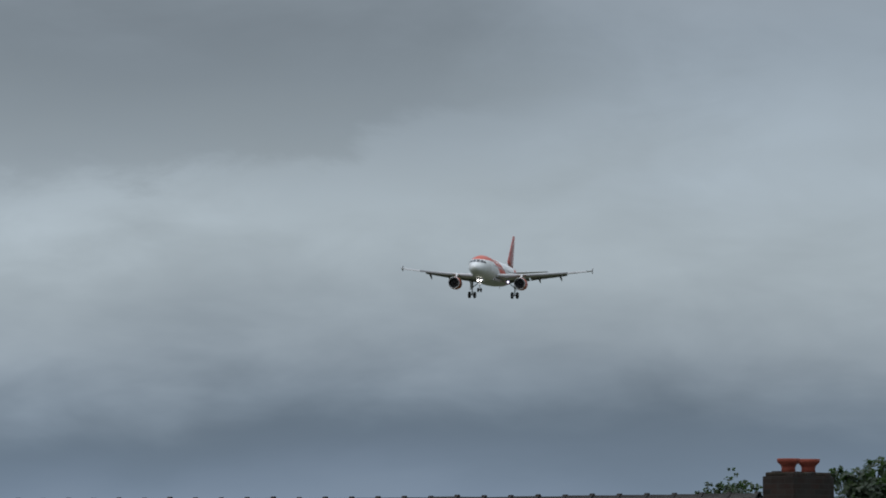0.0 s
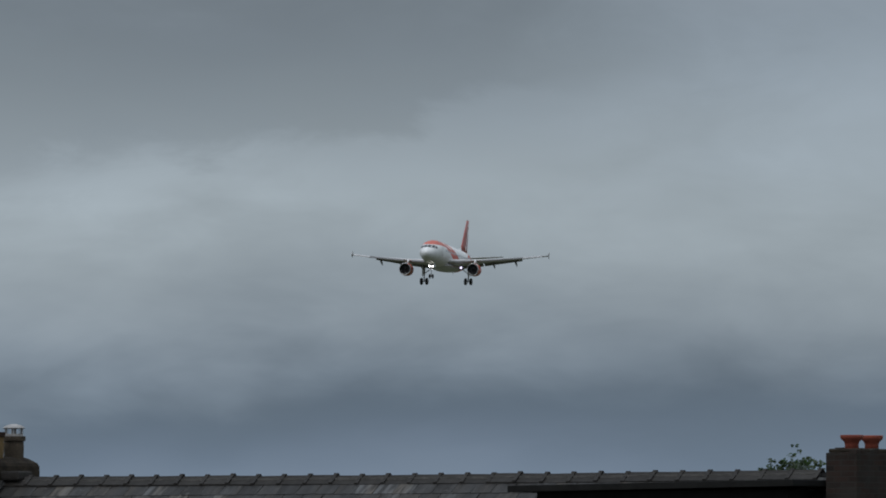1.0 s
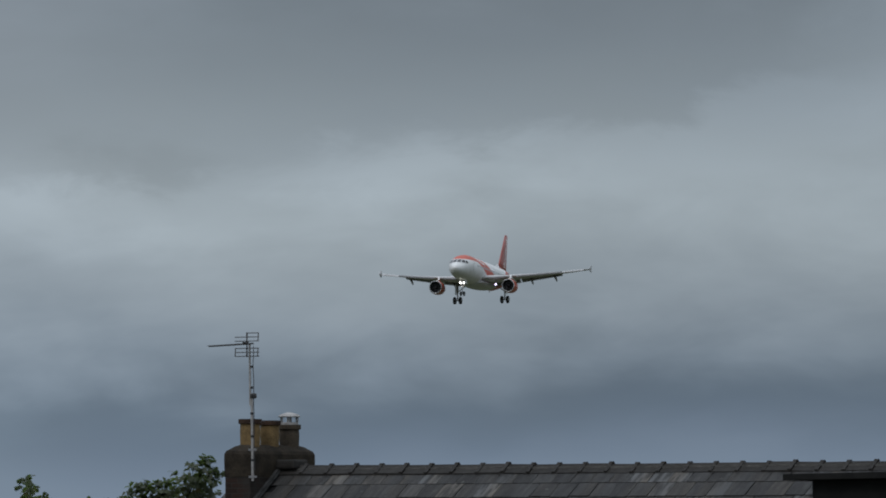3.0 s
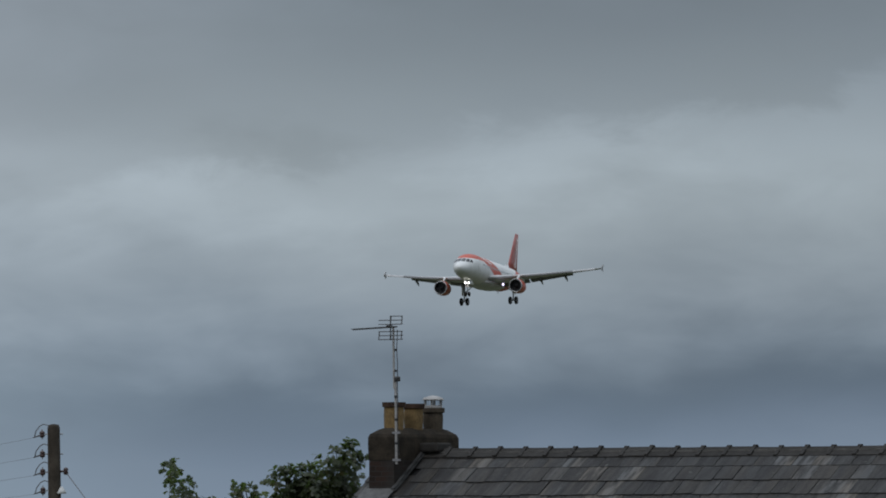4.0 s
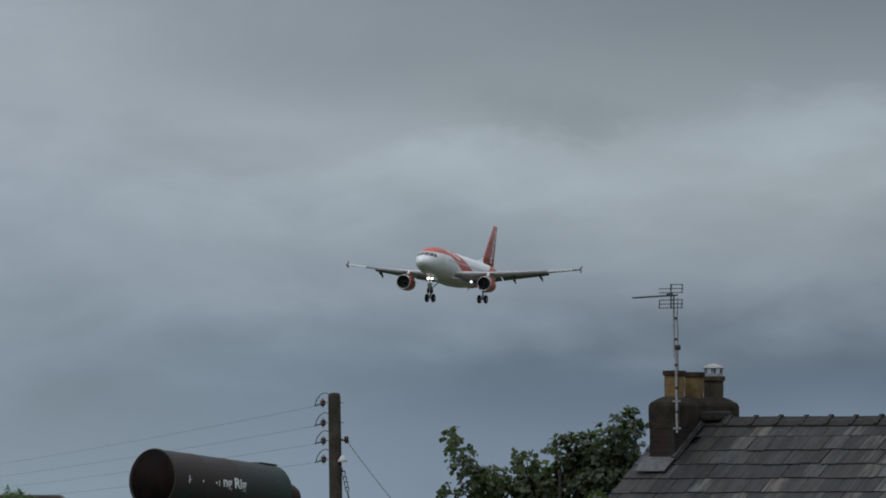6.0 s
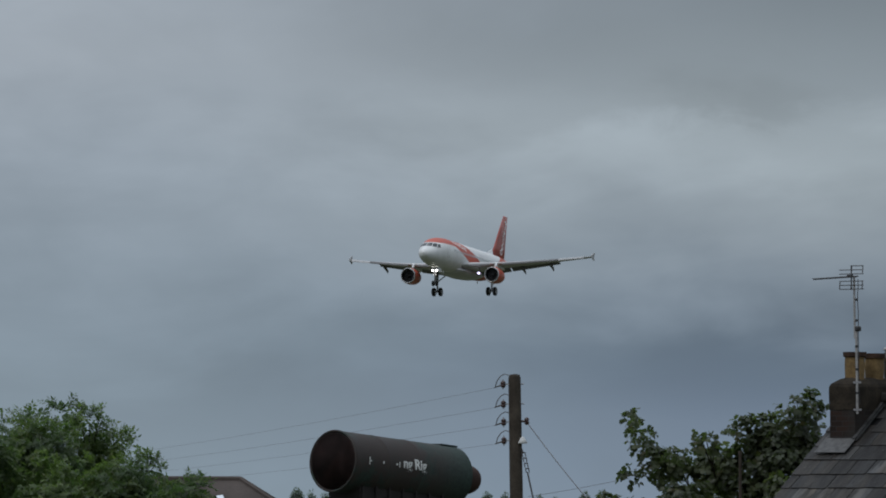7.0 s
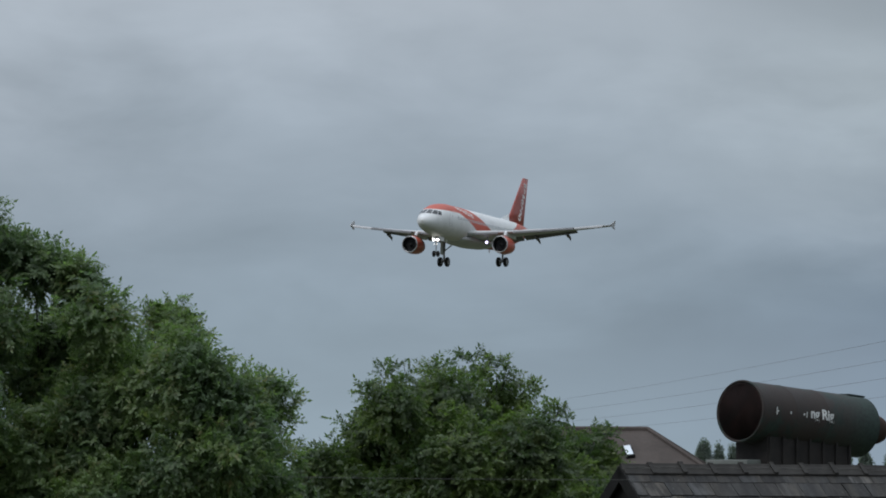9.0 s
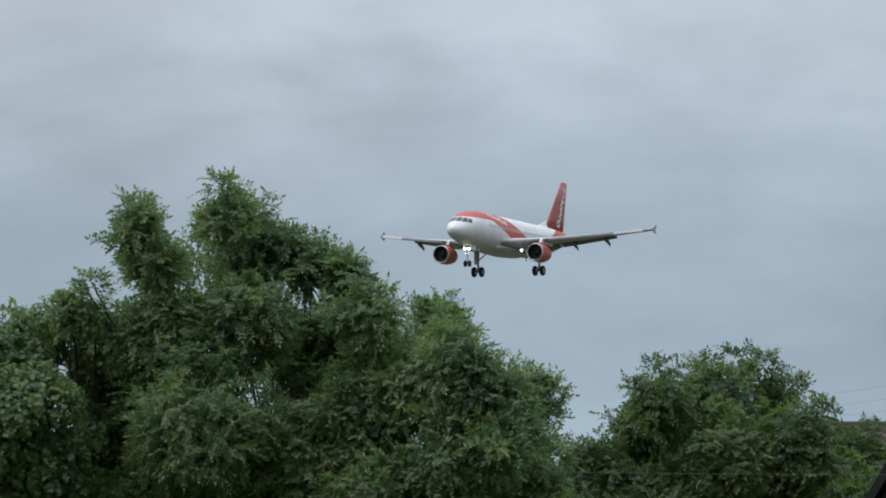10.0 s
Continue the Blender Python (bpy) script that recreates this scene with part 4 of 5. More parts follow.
def aerial():
    """Television aerial on a mast strapped to the stack's corner."""
    p = RIDGE_A @ Vector((-0.745, -0.79, -0.20))
    a = thing("tv_aerial", Matrix.Translation(p) @ Matrix.Rotation(radians(-0.7), 4, "Y"), "weathered aluminium television aerial on a thin mast", "aerial")
    bm = bmesh.new()
    rod(bm, (0, 0, 0), (0, 0, 1.22), 0.019, seg=10)
    rod(bm, (-0.022, 0, 1.08), (-0.022, 0, 1.98), 0.016, seg=10)
    mast = part("mast", bm, M_ALU, a)
    for z in (0.28, 0.62, 0.95, 1.32, 1.62):
        bm = bmesh.new()
        rod(bm, (0, 0, z), (0, 0, z + 0.035), 0.023, seg=10)
        part("tape_band", bm, M_BLACK, mast)
    bm = bmesh.new()
    box(bm, (0.09, 0.07, 0.075), (0.025, 0, 1.22), bevel=0.02)
    part("amplifier_box", bm, M_BLACK, a)
    for z in (0.06, 0.45):
        bm = bmesh.new()
        box(bm, (0.11, 0.10, 0.03), (0.0, 0.03, z))
        part("wall_bracket", bm, M_STRUT, a)
    q = Matrix.Translation((0, 0, 1.97)) @ Matrix.Rotation(radians(235), 4, "Z") @ Matrix.Rotation(radians(3), 4, "Y")
    bm = bmesh.new()
    rod(bm, (-0.05, 0, 0), (0.99, 0, 0), 0.012, seg=8)
    boom = part("boom", bm, M_DARK_METAL, a, m=q)
    for i in range(13):
        bm = bmesh.new()
        x = 0.18 + i * 0.066
        rod(bm, (x, -0.045 if i else -0.14, 0.008), (x, 0.045 if i else 0.14, 0.008), 0.004, seg=5)
        part("director", bm, M_DARK_METAL, boom)
    bm = bmesh.new()
    box(bm, (0.10, 0.05, 0.045), (0.13, 0, 0.01), bevel=0.01)
    part("dipole_box", bm, M_BLACK, boom)
    # two upright reflector grids on one holder, above and below the boom; the upper one has lost half its top rod
    g = Matrix.Translation((0, 0, 1.955)) @ Matrix.Rotation(radians(235), 4, "Z")
    bm = bmesh.new()
    rod(bm, (0.10, 0, -0.18), (0.10, 0, 0.175), 0.010, seg=6)
    part("grid_holder", bm, M_DARK_METAL, a, m=g)
    for s in (-1, 1):
        bm = bmesh.new()
        for j, z in enumerate((0.052, 0.110, 0.166)):
            y0 = -0.215 if s < 0 or j < 2 else 0.0
            rod(bm, (0.10, y0, s * z), (0.10, 0.215, s * z - 0.004), 0.0065, seg=6)
        for y in (-0.205, 0.0, 0.20):
            if s < 0 or y > -0.1:
                rod(bm, (0.10, y, s * 0.052), (0.10 - 0.015 * s, y, s * 0.168), 0.0075, seg=6)
        part("reflector_grid", bm, M_DARK_METAL, a, m=g)
    # coaxial cable down the mast
    bm = bmesh.new()
    rnd = random.Random(2)
    tube_along(bm, [Vector((0.024 + rnd.uniform(0, 0.010), -0.008, 1.93 - 0.12 * i)) for i in range(16)], 0.006, 5)
    part("cable", bm, M_BLACK, a)


# ---- the lower slate roof with the gable ----
RIDGE_B = Matrix.Translation((-13.58, 123.25, 6.04)) @ Matrix.Rotation(radians(35), 4, "Z") @ Matrix.Rotation(radians(0.35), 4, "Y")
PITCH_B = 39


def outbuilding():
    h = thing("slate_cottage", RIDGE_B, "low cottage with a grey slate roof and black bargeboards", "house")
    # the shadow on the gable walls is put into their black colour
    roof = gabled_shell(h, 0.08, 12.0, 3.4, PITCH_B, 6.04, M_WALL, gable_mat=M_BOARD_AND_SHADE)
    ridge(roof, 0.0, 27, PITCH_B, 0.45, 0.0, 9)
    slates(roof, 0.0, 12.1, -1, PITCH_B, 0.33, 0.285, 0.06, 15, 5, lambda u, s: False)
    slates(roof, 0.0, 12.1, 1, PITCH_B, 0.33, 0.285, 0.06, 15, 0, lambda u, s: False)
    for side in (-1, 1):
        bm = bmesh.new()
        box(bm, (0.04, 4.4, 0.17), (0.0, 2.2, -0.08), slope_pose(side, PITCH_B), bevel=0.006)
        part("bargeboard", bm, M_BOARD_AND_SHADE, h, "black bargeboard")


# ---- brown hipped roof farther off ----
def bungalow():
    h = thing("brown_roofed_house", Matrix.Translation((-24.9, 231.0, 6.98)) @ Matrix.Rotation(radians(4), 4, "Z"), "house with a hipped brown tiled roof and skylight", "house")
    d, rise = 4.2, 2.6
    rv = [(-6.5, 0, 0), (0.12, 0, -0.03)]
    eave = [(-9.0, -d, -rise), (4.1, -d, -rise), (4.1, d, -rise), (-9.0, d, -rise)]
    bm = bmesh.new()
    top = [bm.verts.new(p) for p in rv]
    ev = [bm.verts.new(p) for p in eave]
    lo = [bm.verts.new((x, y, z - 0.12)) for x, y, z in eave]
    bm.faces.new((ev[0], ev[1], top[1], top[0])), bm.faces.new((ev[1], ev[2], top[1])), bm.faces.new((ev[2], ev[3], top[0], top[1])), bm.faces.new((ev[3], ev[0], top[0]))
    for i in range(4):
        j = (i + 1) % 4
        bm.faces.new((ev[i], ev[j], lo[j], lo[i]))
    bm.faces.new(lo)
    roof = part("roof", bm, M_BROWN, h, "brown tiled hipped roof")
    # hip and ridge cappings
    bm = bmesh.new()
    tube_along(bm, [rv[0], rv[1], eave[1]], 0.07)
    rod(bm, rv[1], eave[2], 0.07)
    rod(bm, rv[0], eave[0], 0.07)
    part("ridge_capping", bm, M_BROWN, roof)
    bm = bmesh.new()
    box(bm, (12.3, 2 * d - 0.8, 4.3), (-2.45, 0, -rise - 0.12 - 2.15))
    part("wall", bm, M_WALL, h)
    sl = math.atan2(rise, d)
    q = Matrix.Translation((-0.31, -0.95, -0.60)) @ Matrix.Rotation(sl, 4, "X") @ Matrix.Rotation(radians(14), 4, "Z")
    bm = bmesh.new()
    box(bm, (0.22, 0.50, 0.08), (0, 0, 0.03), q, bevel=0.01)
    sk = part("skylight", bm, M_BOARD_AND_SHADE, roof, "small skylight reflecting the sky")
    bm = bmesh.new()
    box(bm, (0.16, 0.42, 0.02), (0, 0, 0.08), q)
    part("pane", bm, M_PANE, sk)
    bm = bmesh.new()
    rod(bm, (-0.88, -0.3, -0.3), (-0.88, -0.3, -0.13), 0.04)
    rod(bm, (-1.05, -0.3, -0.14), (-0.71, -0.3, -0.14), 0.035)
    part("flue", bm, M_BLACK, roof)


# ---- the steel training rig on its flat-roofed base ----
def training_rig():
    a = Vector((-18.46, 189.10, 7.14))
    yaw = radians(54.1)
    axis = Matrix.Translation(a) @ Matrix.Rotation(yaw, 4, "Z") @ Matrix.Rotation(radians(5.0), 4, "Y")
    r, ln = 0.61, 3.56
    rig = thing("fire_training_rig", axis, "sooty dark green steel cylinder rig with one open end", "training rig")
    to_x = Matrix.Rotation(radians(90), 4, "Y")
    bm = bmesh.new()
    prof = [(r - 0.05, 3.4), (r - 0.05, 0.05), (r - 0.02, 0.0), (r, 0.0), (r + 0.012, 0.02), (r + 0.012, 0.06), (r, 0.08), (r, 1.0), (r + 0.006, 1.01), (r + 0.006, 1.05), (r, 1.06), (r, 1.98), (r + 0.006, 1.99), (r + 0.006, 2.03), (r, 2.04), (r, ln)]
    seg = 40
    loft(bm, [[(rr * math.cos(2 * math.pi * i / seg), rr * math.sin(2 * math.pi * i / seg), z) for i in range(seg)] for rr, z in prof], cap=False)
    bmesh.ops.transform(bm, matrix=to_x, verts=bm.verts)
    body = part("barrel", bm, M_RIG, rig, smooth=True)
    bm = bmesh.new()
    spin(bm, [(r + 0.0, ln), (0.47, ln + 0.13), (0.30, ln + 0.31), (0.27, ln + 0.33), (0.01, ln + 0.34)], 36, to_x)
    part("nose_cone", bm, M_RIG, rig, smooth=True)
    bm = bmesh.new()
    spin(bm, [(0.285, ln + 0.25), (0.292, ln + 0.28), (0.288, ln + 0.58), (0.245, ln + 0.69), (0.14, ln + 0.75), (0.01, ln + 0.765)], 30, to_x)
    part("nose_cap", bm, M_RUST_CAP, rig, "rust-brown round end cap", smooth=True)
    bm = bmesh.new()
    spin(bm, [(r - 0.055, 0.62), (r - 0.055, 0.58), (0.22, 0.56), (0.16, 0.44), (0.01, 0.42)], 32, to_x)
    part("inner_bulkhead", bm, M_RUST, body, "rusty inner bulkhead with a boss")
    bm = bmesh.new()
    spin(bm, [(0.075, 0.42), (0.075, 0.30), (0.04, 0.26), (0.01, 0.255)], 18, to_x)
    rod(bm, (0.40, 0, 0), (0.60, 0, 0), 0.03)
    part("burner_boss", bm, M_BOSS, body, "dull red burner boss")
    bm = bmesh.new()
    spin(bm, [(r - 0.052, 0.004), (r - 0.056, 0.6), (r - 0.058, 0.6), (r - 0.062, 0.004)], 40, to_x)
    part("rusty_lining", bm, M_RUST, body, smooth=True)
    # hatch plate on top of the rear
    bm = bmesh.new()
    box(bm, (0.50, 0.30, 0.03), (3.33, 0, r + 0.006), bevel=0.008)
    part("hatch", bm, M_RIG, body)
    # lettering on the side that faces the camera; the first words have mostly flaked off

    def words(text, x, size, name):
        cu = bpy.data.curves.new(name, "FONT")
        cu.body, cu.size, cu.extrude, cu.offset = text, size, 0.004, 0.006
        cu.align_x = "LEFT"
        tmp = new(name, cu)
        bpy.context.view_layer.update()
        me = bpy.data.meshes.new_from_object(tmp.evaluated_get(bpy.context.evaluated_depsgraph_get()))
        bpy.data.objects.remove(tmp)
        # wrap round the barrel
        for v in me.vertices:
            h = v.co.y / r
            rr = r + 0.006 + v.co.z
            v.co = Vector((x + v.co.x, -rr * math.cos(h - radians(0.5)), rr * math.sin(h - radians(0.5))))
        link(name, me, M_LETTER, body, "faded white painted letters")

    words("ng Rig", 1.44, 0.285, "lettering")
    bm = bmesh.new()
    for x, h, w in ((0.42, 0.15, 0.025), (0.45, 0.03, 0.05), (0.84, 0.05, 0.03), (1.24, 0.04, 0.04), (1.32, 0.11, 0.025)):
        ang = radians(4)
        box(bm, (w, 0.006, h), (x, -(r + 0.008) * math.cos(ang), (r + 0.008) * math.sin(ang)))
    part("flaked_lettering", bm, M_LETTER, body, "flaked remains of white letters")
    # welded base skirt with ribs
    skirt = Matrix.Rotation(radians(-5.0), 4, "Y")
    bm = bmesh.new()
    box(bm, (2.5, 0.8, 0.75), (1.62, 0, -0.86), skirt, bevel=0.02)
    base_skirt = part("base_skirt", bm, M_SKIRT, rig, "dark ribbed steel base")
    for i in range(7):
        bm = bmesh.new()
        box(bm, (0.05, 0.9, 0.72), (0.42 + i * 0.40, 0, -0.86), skirt)
        part("rib", bm, M_SKIRT, base_skirt)

    # flat-roofed block under it
    blk = thing("flat_roofed_block", Matrix.Translation((-17.88, 190.45, 0)) @ Matrix.Rotation(yaw, 4, "Z"), "low flat-roofed concrete block beneath the rig", "building")
    bm = bmesh.new()
    box(bm, (2.75, 0.92, 6.08), (0, 0, 3.04))
    part("wall", bm, M_CONCRETE, blk)
    bm = bmesh.new()
    box(bm, (2.95, 1.10, 0.10), (0, 0, 6.13), bevel=0.02)
    part("roof_slab", bm, M_CONCRETE, blk, "pale concrete roof slab")
    bm = bmesh.new()
    rod(bm, (1.38, -0.1, 6.15), (1.38, -0.1, 6.34), 0.022)
    part("vent_pipe", bm, M_BLACK, blk)


# ---- overhead line ----
def sagging(a, b, sag, n=24):
    a, b = Vector(a), Vector(b)
    return [a.lerp(b, i / n) - Vector((0, 0, sag * 4 * (i / n) * (1 - i / n))) for i in range(n + 1)]


def wire_between(a, b, sag, r, label):
    cu = bpy.data.curves.new("overhead_wire", "CURVE")
    cu.dimensions, cu.bevel_depth, cu.bevel_resolution = "3D", r, 1
    sp = cu.splines.new("POLY")
    pts = sagging(a, b, sag)
    sp.points.add(len(pts) - 1)
    for p, q in zip(sp.points, pts):
        p.co = (*q, 1)
    tmp = new("overhead_wire", cu)
    bpy.context.view_layer.update()
    me = bpy.data.meshes.new_from_object(tmp.evaluated_get(bpy.context.evaluated_depsgraph_get()))
    bpy.data.objects.remove(tmp)
    tagged(link("overhead_wire", me, M_WIRE), label, "cable", "overhead wires")


def pole_mesh(bm, h):
    spin(bm, [(0.125, -0.3), (0.118, 2.0), (0.10, h - 0.05), (0.085, h), (0.01, h + 0.015)], 20)


def utility_pole():
    base = Matrix.Translation((-15.52, 199.4, 0)) @ Matrix.Rotation(radians(-0.9), 4, "Y") @ Matrix.Scale(1.29, 4)
    p = thing("utility_pole", base, "dark creosoted wooden utility pole with brown insulators", "utility pole")
    bm = bmesh.new()
    pole_mesh(bm, 6.97)
    part("pole", bm, M_WOOD, p, smooth=True)
    far = Vector((-69.0, 510.0, 0))
    for z in (6.82, 6.50, 6.21, 5.91):
        bm = bmesh.new()
        box(bm, (0.16, 0.03, 0.02), (-0.14, -0.03, z))
        box(bm, (0.02, 0.03, 0.16), (-0.185, -0.03, z))
        rod(bm, (-0.09, 0, z), (0.15, 0, z), 0.010, seg=6)
        br = part("insulator_bracket", bm, M_STRUT, p)
        bm = bmesh.new()
        spin(bm, [(0.02, -0.055), (0.038, -0.04), (0.045, -0.015), (0.028, 0.0), (0.045, 0.015), (0.038, 0.04), (0.02, 0.055)], 14, Matrix.Translation((-0.185, -0.03, z)))
        part("insulator", bm, M_CERAMIC, br, "glossy brown insulator", smooth=True)
        bm = bmesh.new()
        rod(bm, (-0.21, 0.02, z - 0.01), (-0.34, 0.10, z - 0.05), 0.016, 0.008, seg=6)
        # jumper loop back to the pole
        pts = [Vector((-0.32, 0.08, z - 0.045)), Vector((-0.29, 0.03, z + 0.05)), Vector((-0.23, 0, z + 0.13)), Vector((-0.16, -0.02, z + 0.165)), Vector((-0.08, -0.03, z + 0.14))]
        tube_along(bm, pts, 0.008, 5)
        part("jumper_loop", bm, M_WIRE, br)
        a = base @ Vector((-0.33, 0.10, z - 0.05))
        wire_between(a, (far.x, far.y, a.z + 0.05), 0.35, 0.0032, "thin dark overhead wire running off from the pole")
    # tension insulator and service cable on the other side
    bm = bmesh.new()
    spin(bm, [(0.02, -0.06), (0.042, -0.035), (0.03, 0.0), (0.042, 0.035), (0.02, 0.06)], 14, Matrix.Translation((0.19, -0.02, 6.22)))
    box(bm, (0.14, 0.02, 0.03), (0.15, -0.02, 6.22))
    part("insulator", bm, M_CERAMIC, p, "glossy brown insulator", smooth=True)
    wire_between(base @ Vector((0.20, -0.02, 6.19)), (-13.9, 196.0, 6.40), 0.03, 0.010, "dark service cable slanting down from the pole")
    # small white lantern and a link chain below it
    bm = bmesh.new()
    spin(bm, [(0.015, 0.10), (0.045, 0.06), (0.08, 0.0), (0.07, -0.01), (0.01, -0.012)], 16, Matrix.Translation((0.12, -0.06, 5.87)))
    part("lantern", bm, M_LETTER, p, "small white lantern shade", smooth=True)
    bm = bmesh.new()
    for i in range(4):
        z = 5.68 - i * 0.085
        x = 0.13 + i * 0.018
        for s in (-1, 1):
            rod(bm, (x + s * 0.025, -0.06, z + 0.04), (x + s * 0.025 + 0.01, -0.06, z - 0.035), 0.009, seg=5)
        rod(bm, (x - 0.025, -0.06, z + 0.03), (x + 0.03, -0.06, z + 0.03), 0.012, seg=5)
    tube_along(bm, [Vector((0.09, -0.06, 5.80)), Vector((0.13, -0.06, 5.70))], 0.012)
    tube_along(bm, [Vector((0.19, -0.06, 5.40)), Vector((0.28, -0.06, 4.95)), Vector((0.42, -0.06, 4.2)), Vector((0.3, -0.06, 2.0))], 0.013)
    part("stay_chain", bm, M_DARK_METAL, p)
    # next pole of the line, far behind the trees
    q = thing("utility_pole", Matrix.Translation(far), "dark creosoted wooden utility pole far off", "utility pole")
    bm = bmesh.new()
    pole_mesh(bm, 9.0)
    part("pole", bm, M_WOOD, q, smooth=True)
    # service cables that cross the view
    wire_between((-15.2, 197.0, 6.45), (-12.4, 187.0, 6.80), 0.02, 0.0045, "thin dark cable rising towards the sycamore")
    wire_between((-17.6, 120.0, 5.90), (-13.2, 121.6, 5.86), 0.01, 0.0026, "thin pale cable in front of the trees")
    # slim grey post beside the sycamore
    bm = bmesh.new()
    rod(bm, (-7.75, 141.0, 0), (-7.75, 141.0, 6.95), 0.022, seg=8)
    rod(bm, (-7.75, 141.0, 6.93), (-7.75, 141.0, 6.99), 0.03, seg=8)
    tagged(part("post", bm, M_WOOD), "slim grey metal post beside the sycamore", "post")


# ---- trees ----
def leaf_shape(kind):
    """Outline of one leaf in its own plane: x along, y across (unit length)."""
    if kind == "palmate":
        return np.array([(0, 0), (0.25, 0.42), (0.55, 0.30), (0.62, 0.52), (0.75, 0.2), (1.0, 0.0), (0.75, -0.2), (0.62, -0.52), (0.55, -0.30), (0.25, -0.42)])
    return np.array([(0, 0), (0.42, 0.24), (1.0, 0.0), (0.42, -0.24)])


def crown(name, parent, lobes, kind, size, per_m2, leaf_mat, seed, droop=0.35, label="", clump=0.28, shoots=True):
    """A crown of single leaves on short sprays; lobes are (x, y, z, radius) clumps of it."""
    rng = np.random.default_rng(seed)
    shape = leaf_shape(kind)
    k = len(shape)
    per = 13 if kind == "pinnate" else 4
    P, A, U, S = [], [], [], []
    # each lobe is broken into smaller clumps that sit on it
    clumps = []
    margin = (0.075 if kind == "pinnate" else 0.05) if shoots else 0.0
    for lx, ly, lz, r in lobes:
        r, lz = max(r - margin, 0.6 * r), lz - 0.5 * margin
        if r < clump:
            clumps.append((lx, ly, lz, r, 0.0, 0.0, 0.0))
            continue
        for _ in range(int(5 + 9 * min(r, 1.0))):
            d = rng.normal(size=3)
            d /= np.linalg.norm(d)
            rr = r * rng.uniform(0.34, 0.52)
            c = np.array((lx, ly, lz)) + d * (r - rr * 0.85)
            clumps.append((*c, rr, *d))
        clumps.append((lx, ly, lz, r * 0.60, 0.0, 0.0, 0.0))
        # leafy shoots that stand out of the outline
        for _ in range(int((4 + 7 * r) * (1.5 if kind == "pinnate" else 1)) if shoots else 0):
            d = rng.normal(size=3) + np.array((0, 0, 0.55))
            d /= np.linalg.norm(d)
            reach = rng.uniform(0.06, 0.32 if kind == "pinnate" else 0.24)
            for q, rr in ((0.0, 0.10), (0.35, 0.075), (0.7, 0.055), (1.0, 0.04)):
                c = np.array((lx, ly, lz)) + d * (r * 0.92 + reach * q) + np.array((0, 0, 0.25 * reach * q * q))
                clumps.append((*c, rr, *d))
    for lx, ly, lz, r, ox, oy, oz in clumps:
        n = int(per_m2 * 4 * math.pi * r * r / per * 1.1)
        d = rng.normal(size=(n, 3))
        d /= np.linalg.norm(d, axis=1)[:, None]
        # uneven outline: a few bulges and hollows per lobe
        ph = rng.uniform(0, 6.28, 3)
        bulge = 1 + 0.13 * np.sin(5 * d[:, 0] + ph[0]) + 0.12 * np.sin(6 * d[:, 2] + ph[1]) + 0.08 * np.sin(9 * (d[:, 1] + d[:, 0]) + ph[2])
        rad = r * bulge * (1 - 0.75 * rng.random(n) ** 2.2)
        c = np.array((lx, ly, lz)) + d * rad[:, None] * np.array((1, 1, 0.92))
        out = d + rng.normal(scale=0.45, size=(n, 3)) + np.array((0, 0, 0.36))
        out /= np.linalg.norm(out, axis=1)[:, None]
        # sprays: leaves in two rows along a twig
        tw = size * (2.9 if kind == "pinnate" else 1.6) * rng.uniform(0.7, 1.3, n)
        face = d * 0.65 + np.array((ox, oy, oz)) * 0.45 + np.array((0, 0, 0.50))
        side = np.cross(out, rng.normal(scale=0.45, size=(n, 3)) + face)
        side /= np.linalg.norm(side, axis=1)[:, None]
        for j in range(per):
            f = (j // 2 + 1) / (per // 2 + 0.5)
            s = 1 if j % 2 else -1
            pos = c + out * (tw * f)[:, None] - np.array((0, 0, 1)) * (droop * tw * f * f)[:, None]
            ax = out * 0.55 + side * (s * 0.8) + rng.normal(scale=0.22, size=(n, 3)) - np.array((0, 0, droop))
            if kind == "pinnate" and j == per - 1:
                ax = out - np.array((0, 0, droop))
            ax /= np.linalg.norm(ax, axis=1)[:, None]
            up = face + rng.normal(scale=0.26, size=(n, 3))
            yv = np.cross(up, ax)
            yv /= np.linalg.norm(yv, axis=1)[:, None]
            P.append(pos), A.append(ax), U.append(yv), S.append(size * rng.uniform(0.65, 1.25, n))
    P, A, U, S = np.concatenate(P), np.concatenate(A), np.concatenate(U), np.concatenate(S)
    nl = len(P)
    up = np.cross(A, U)
    fold = np.abs(shape[:, 1]) * 0.35
    V = P[:, None] + S[:, None, None] * (A[:, None] * shape[None, :, :1] + U[:, None] * shape[None, :, 1:] + up[:, None] * fold[None, :, None])
    me = bpy.data.meshes.new(name)
    me.vertices.add(nl * k)
    me.vertices.foreach_set("co", V.reshape(-1).astype(np.float32))
    me.loops.add(nl * k)
    me.loops.foreach_set("vertex_index", np.arange(nl * k, dtype=np.int32))
    me.polygons.add(nl)
    me.polygons.foreach_set("loop_start", np.arange(0, nl * k, k, dtype=np.int32))
    me.update(calc_edges=True)
    return tagged(link(name, me, leaf_mat, parent, label), kind="stuff")


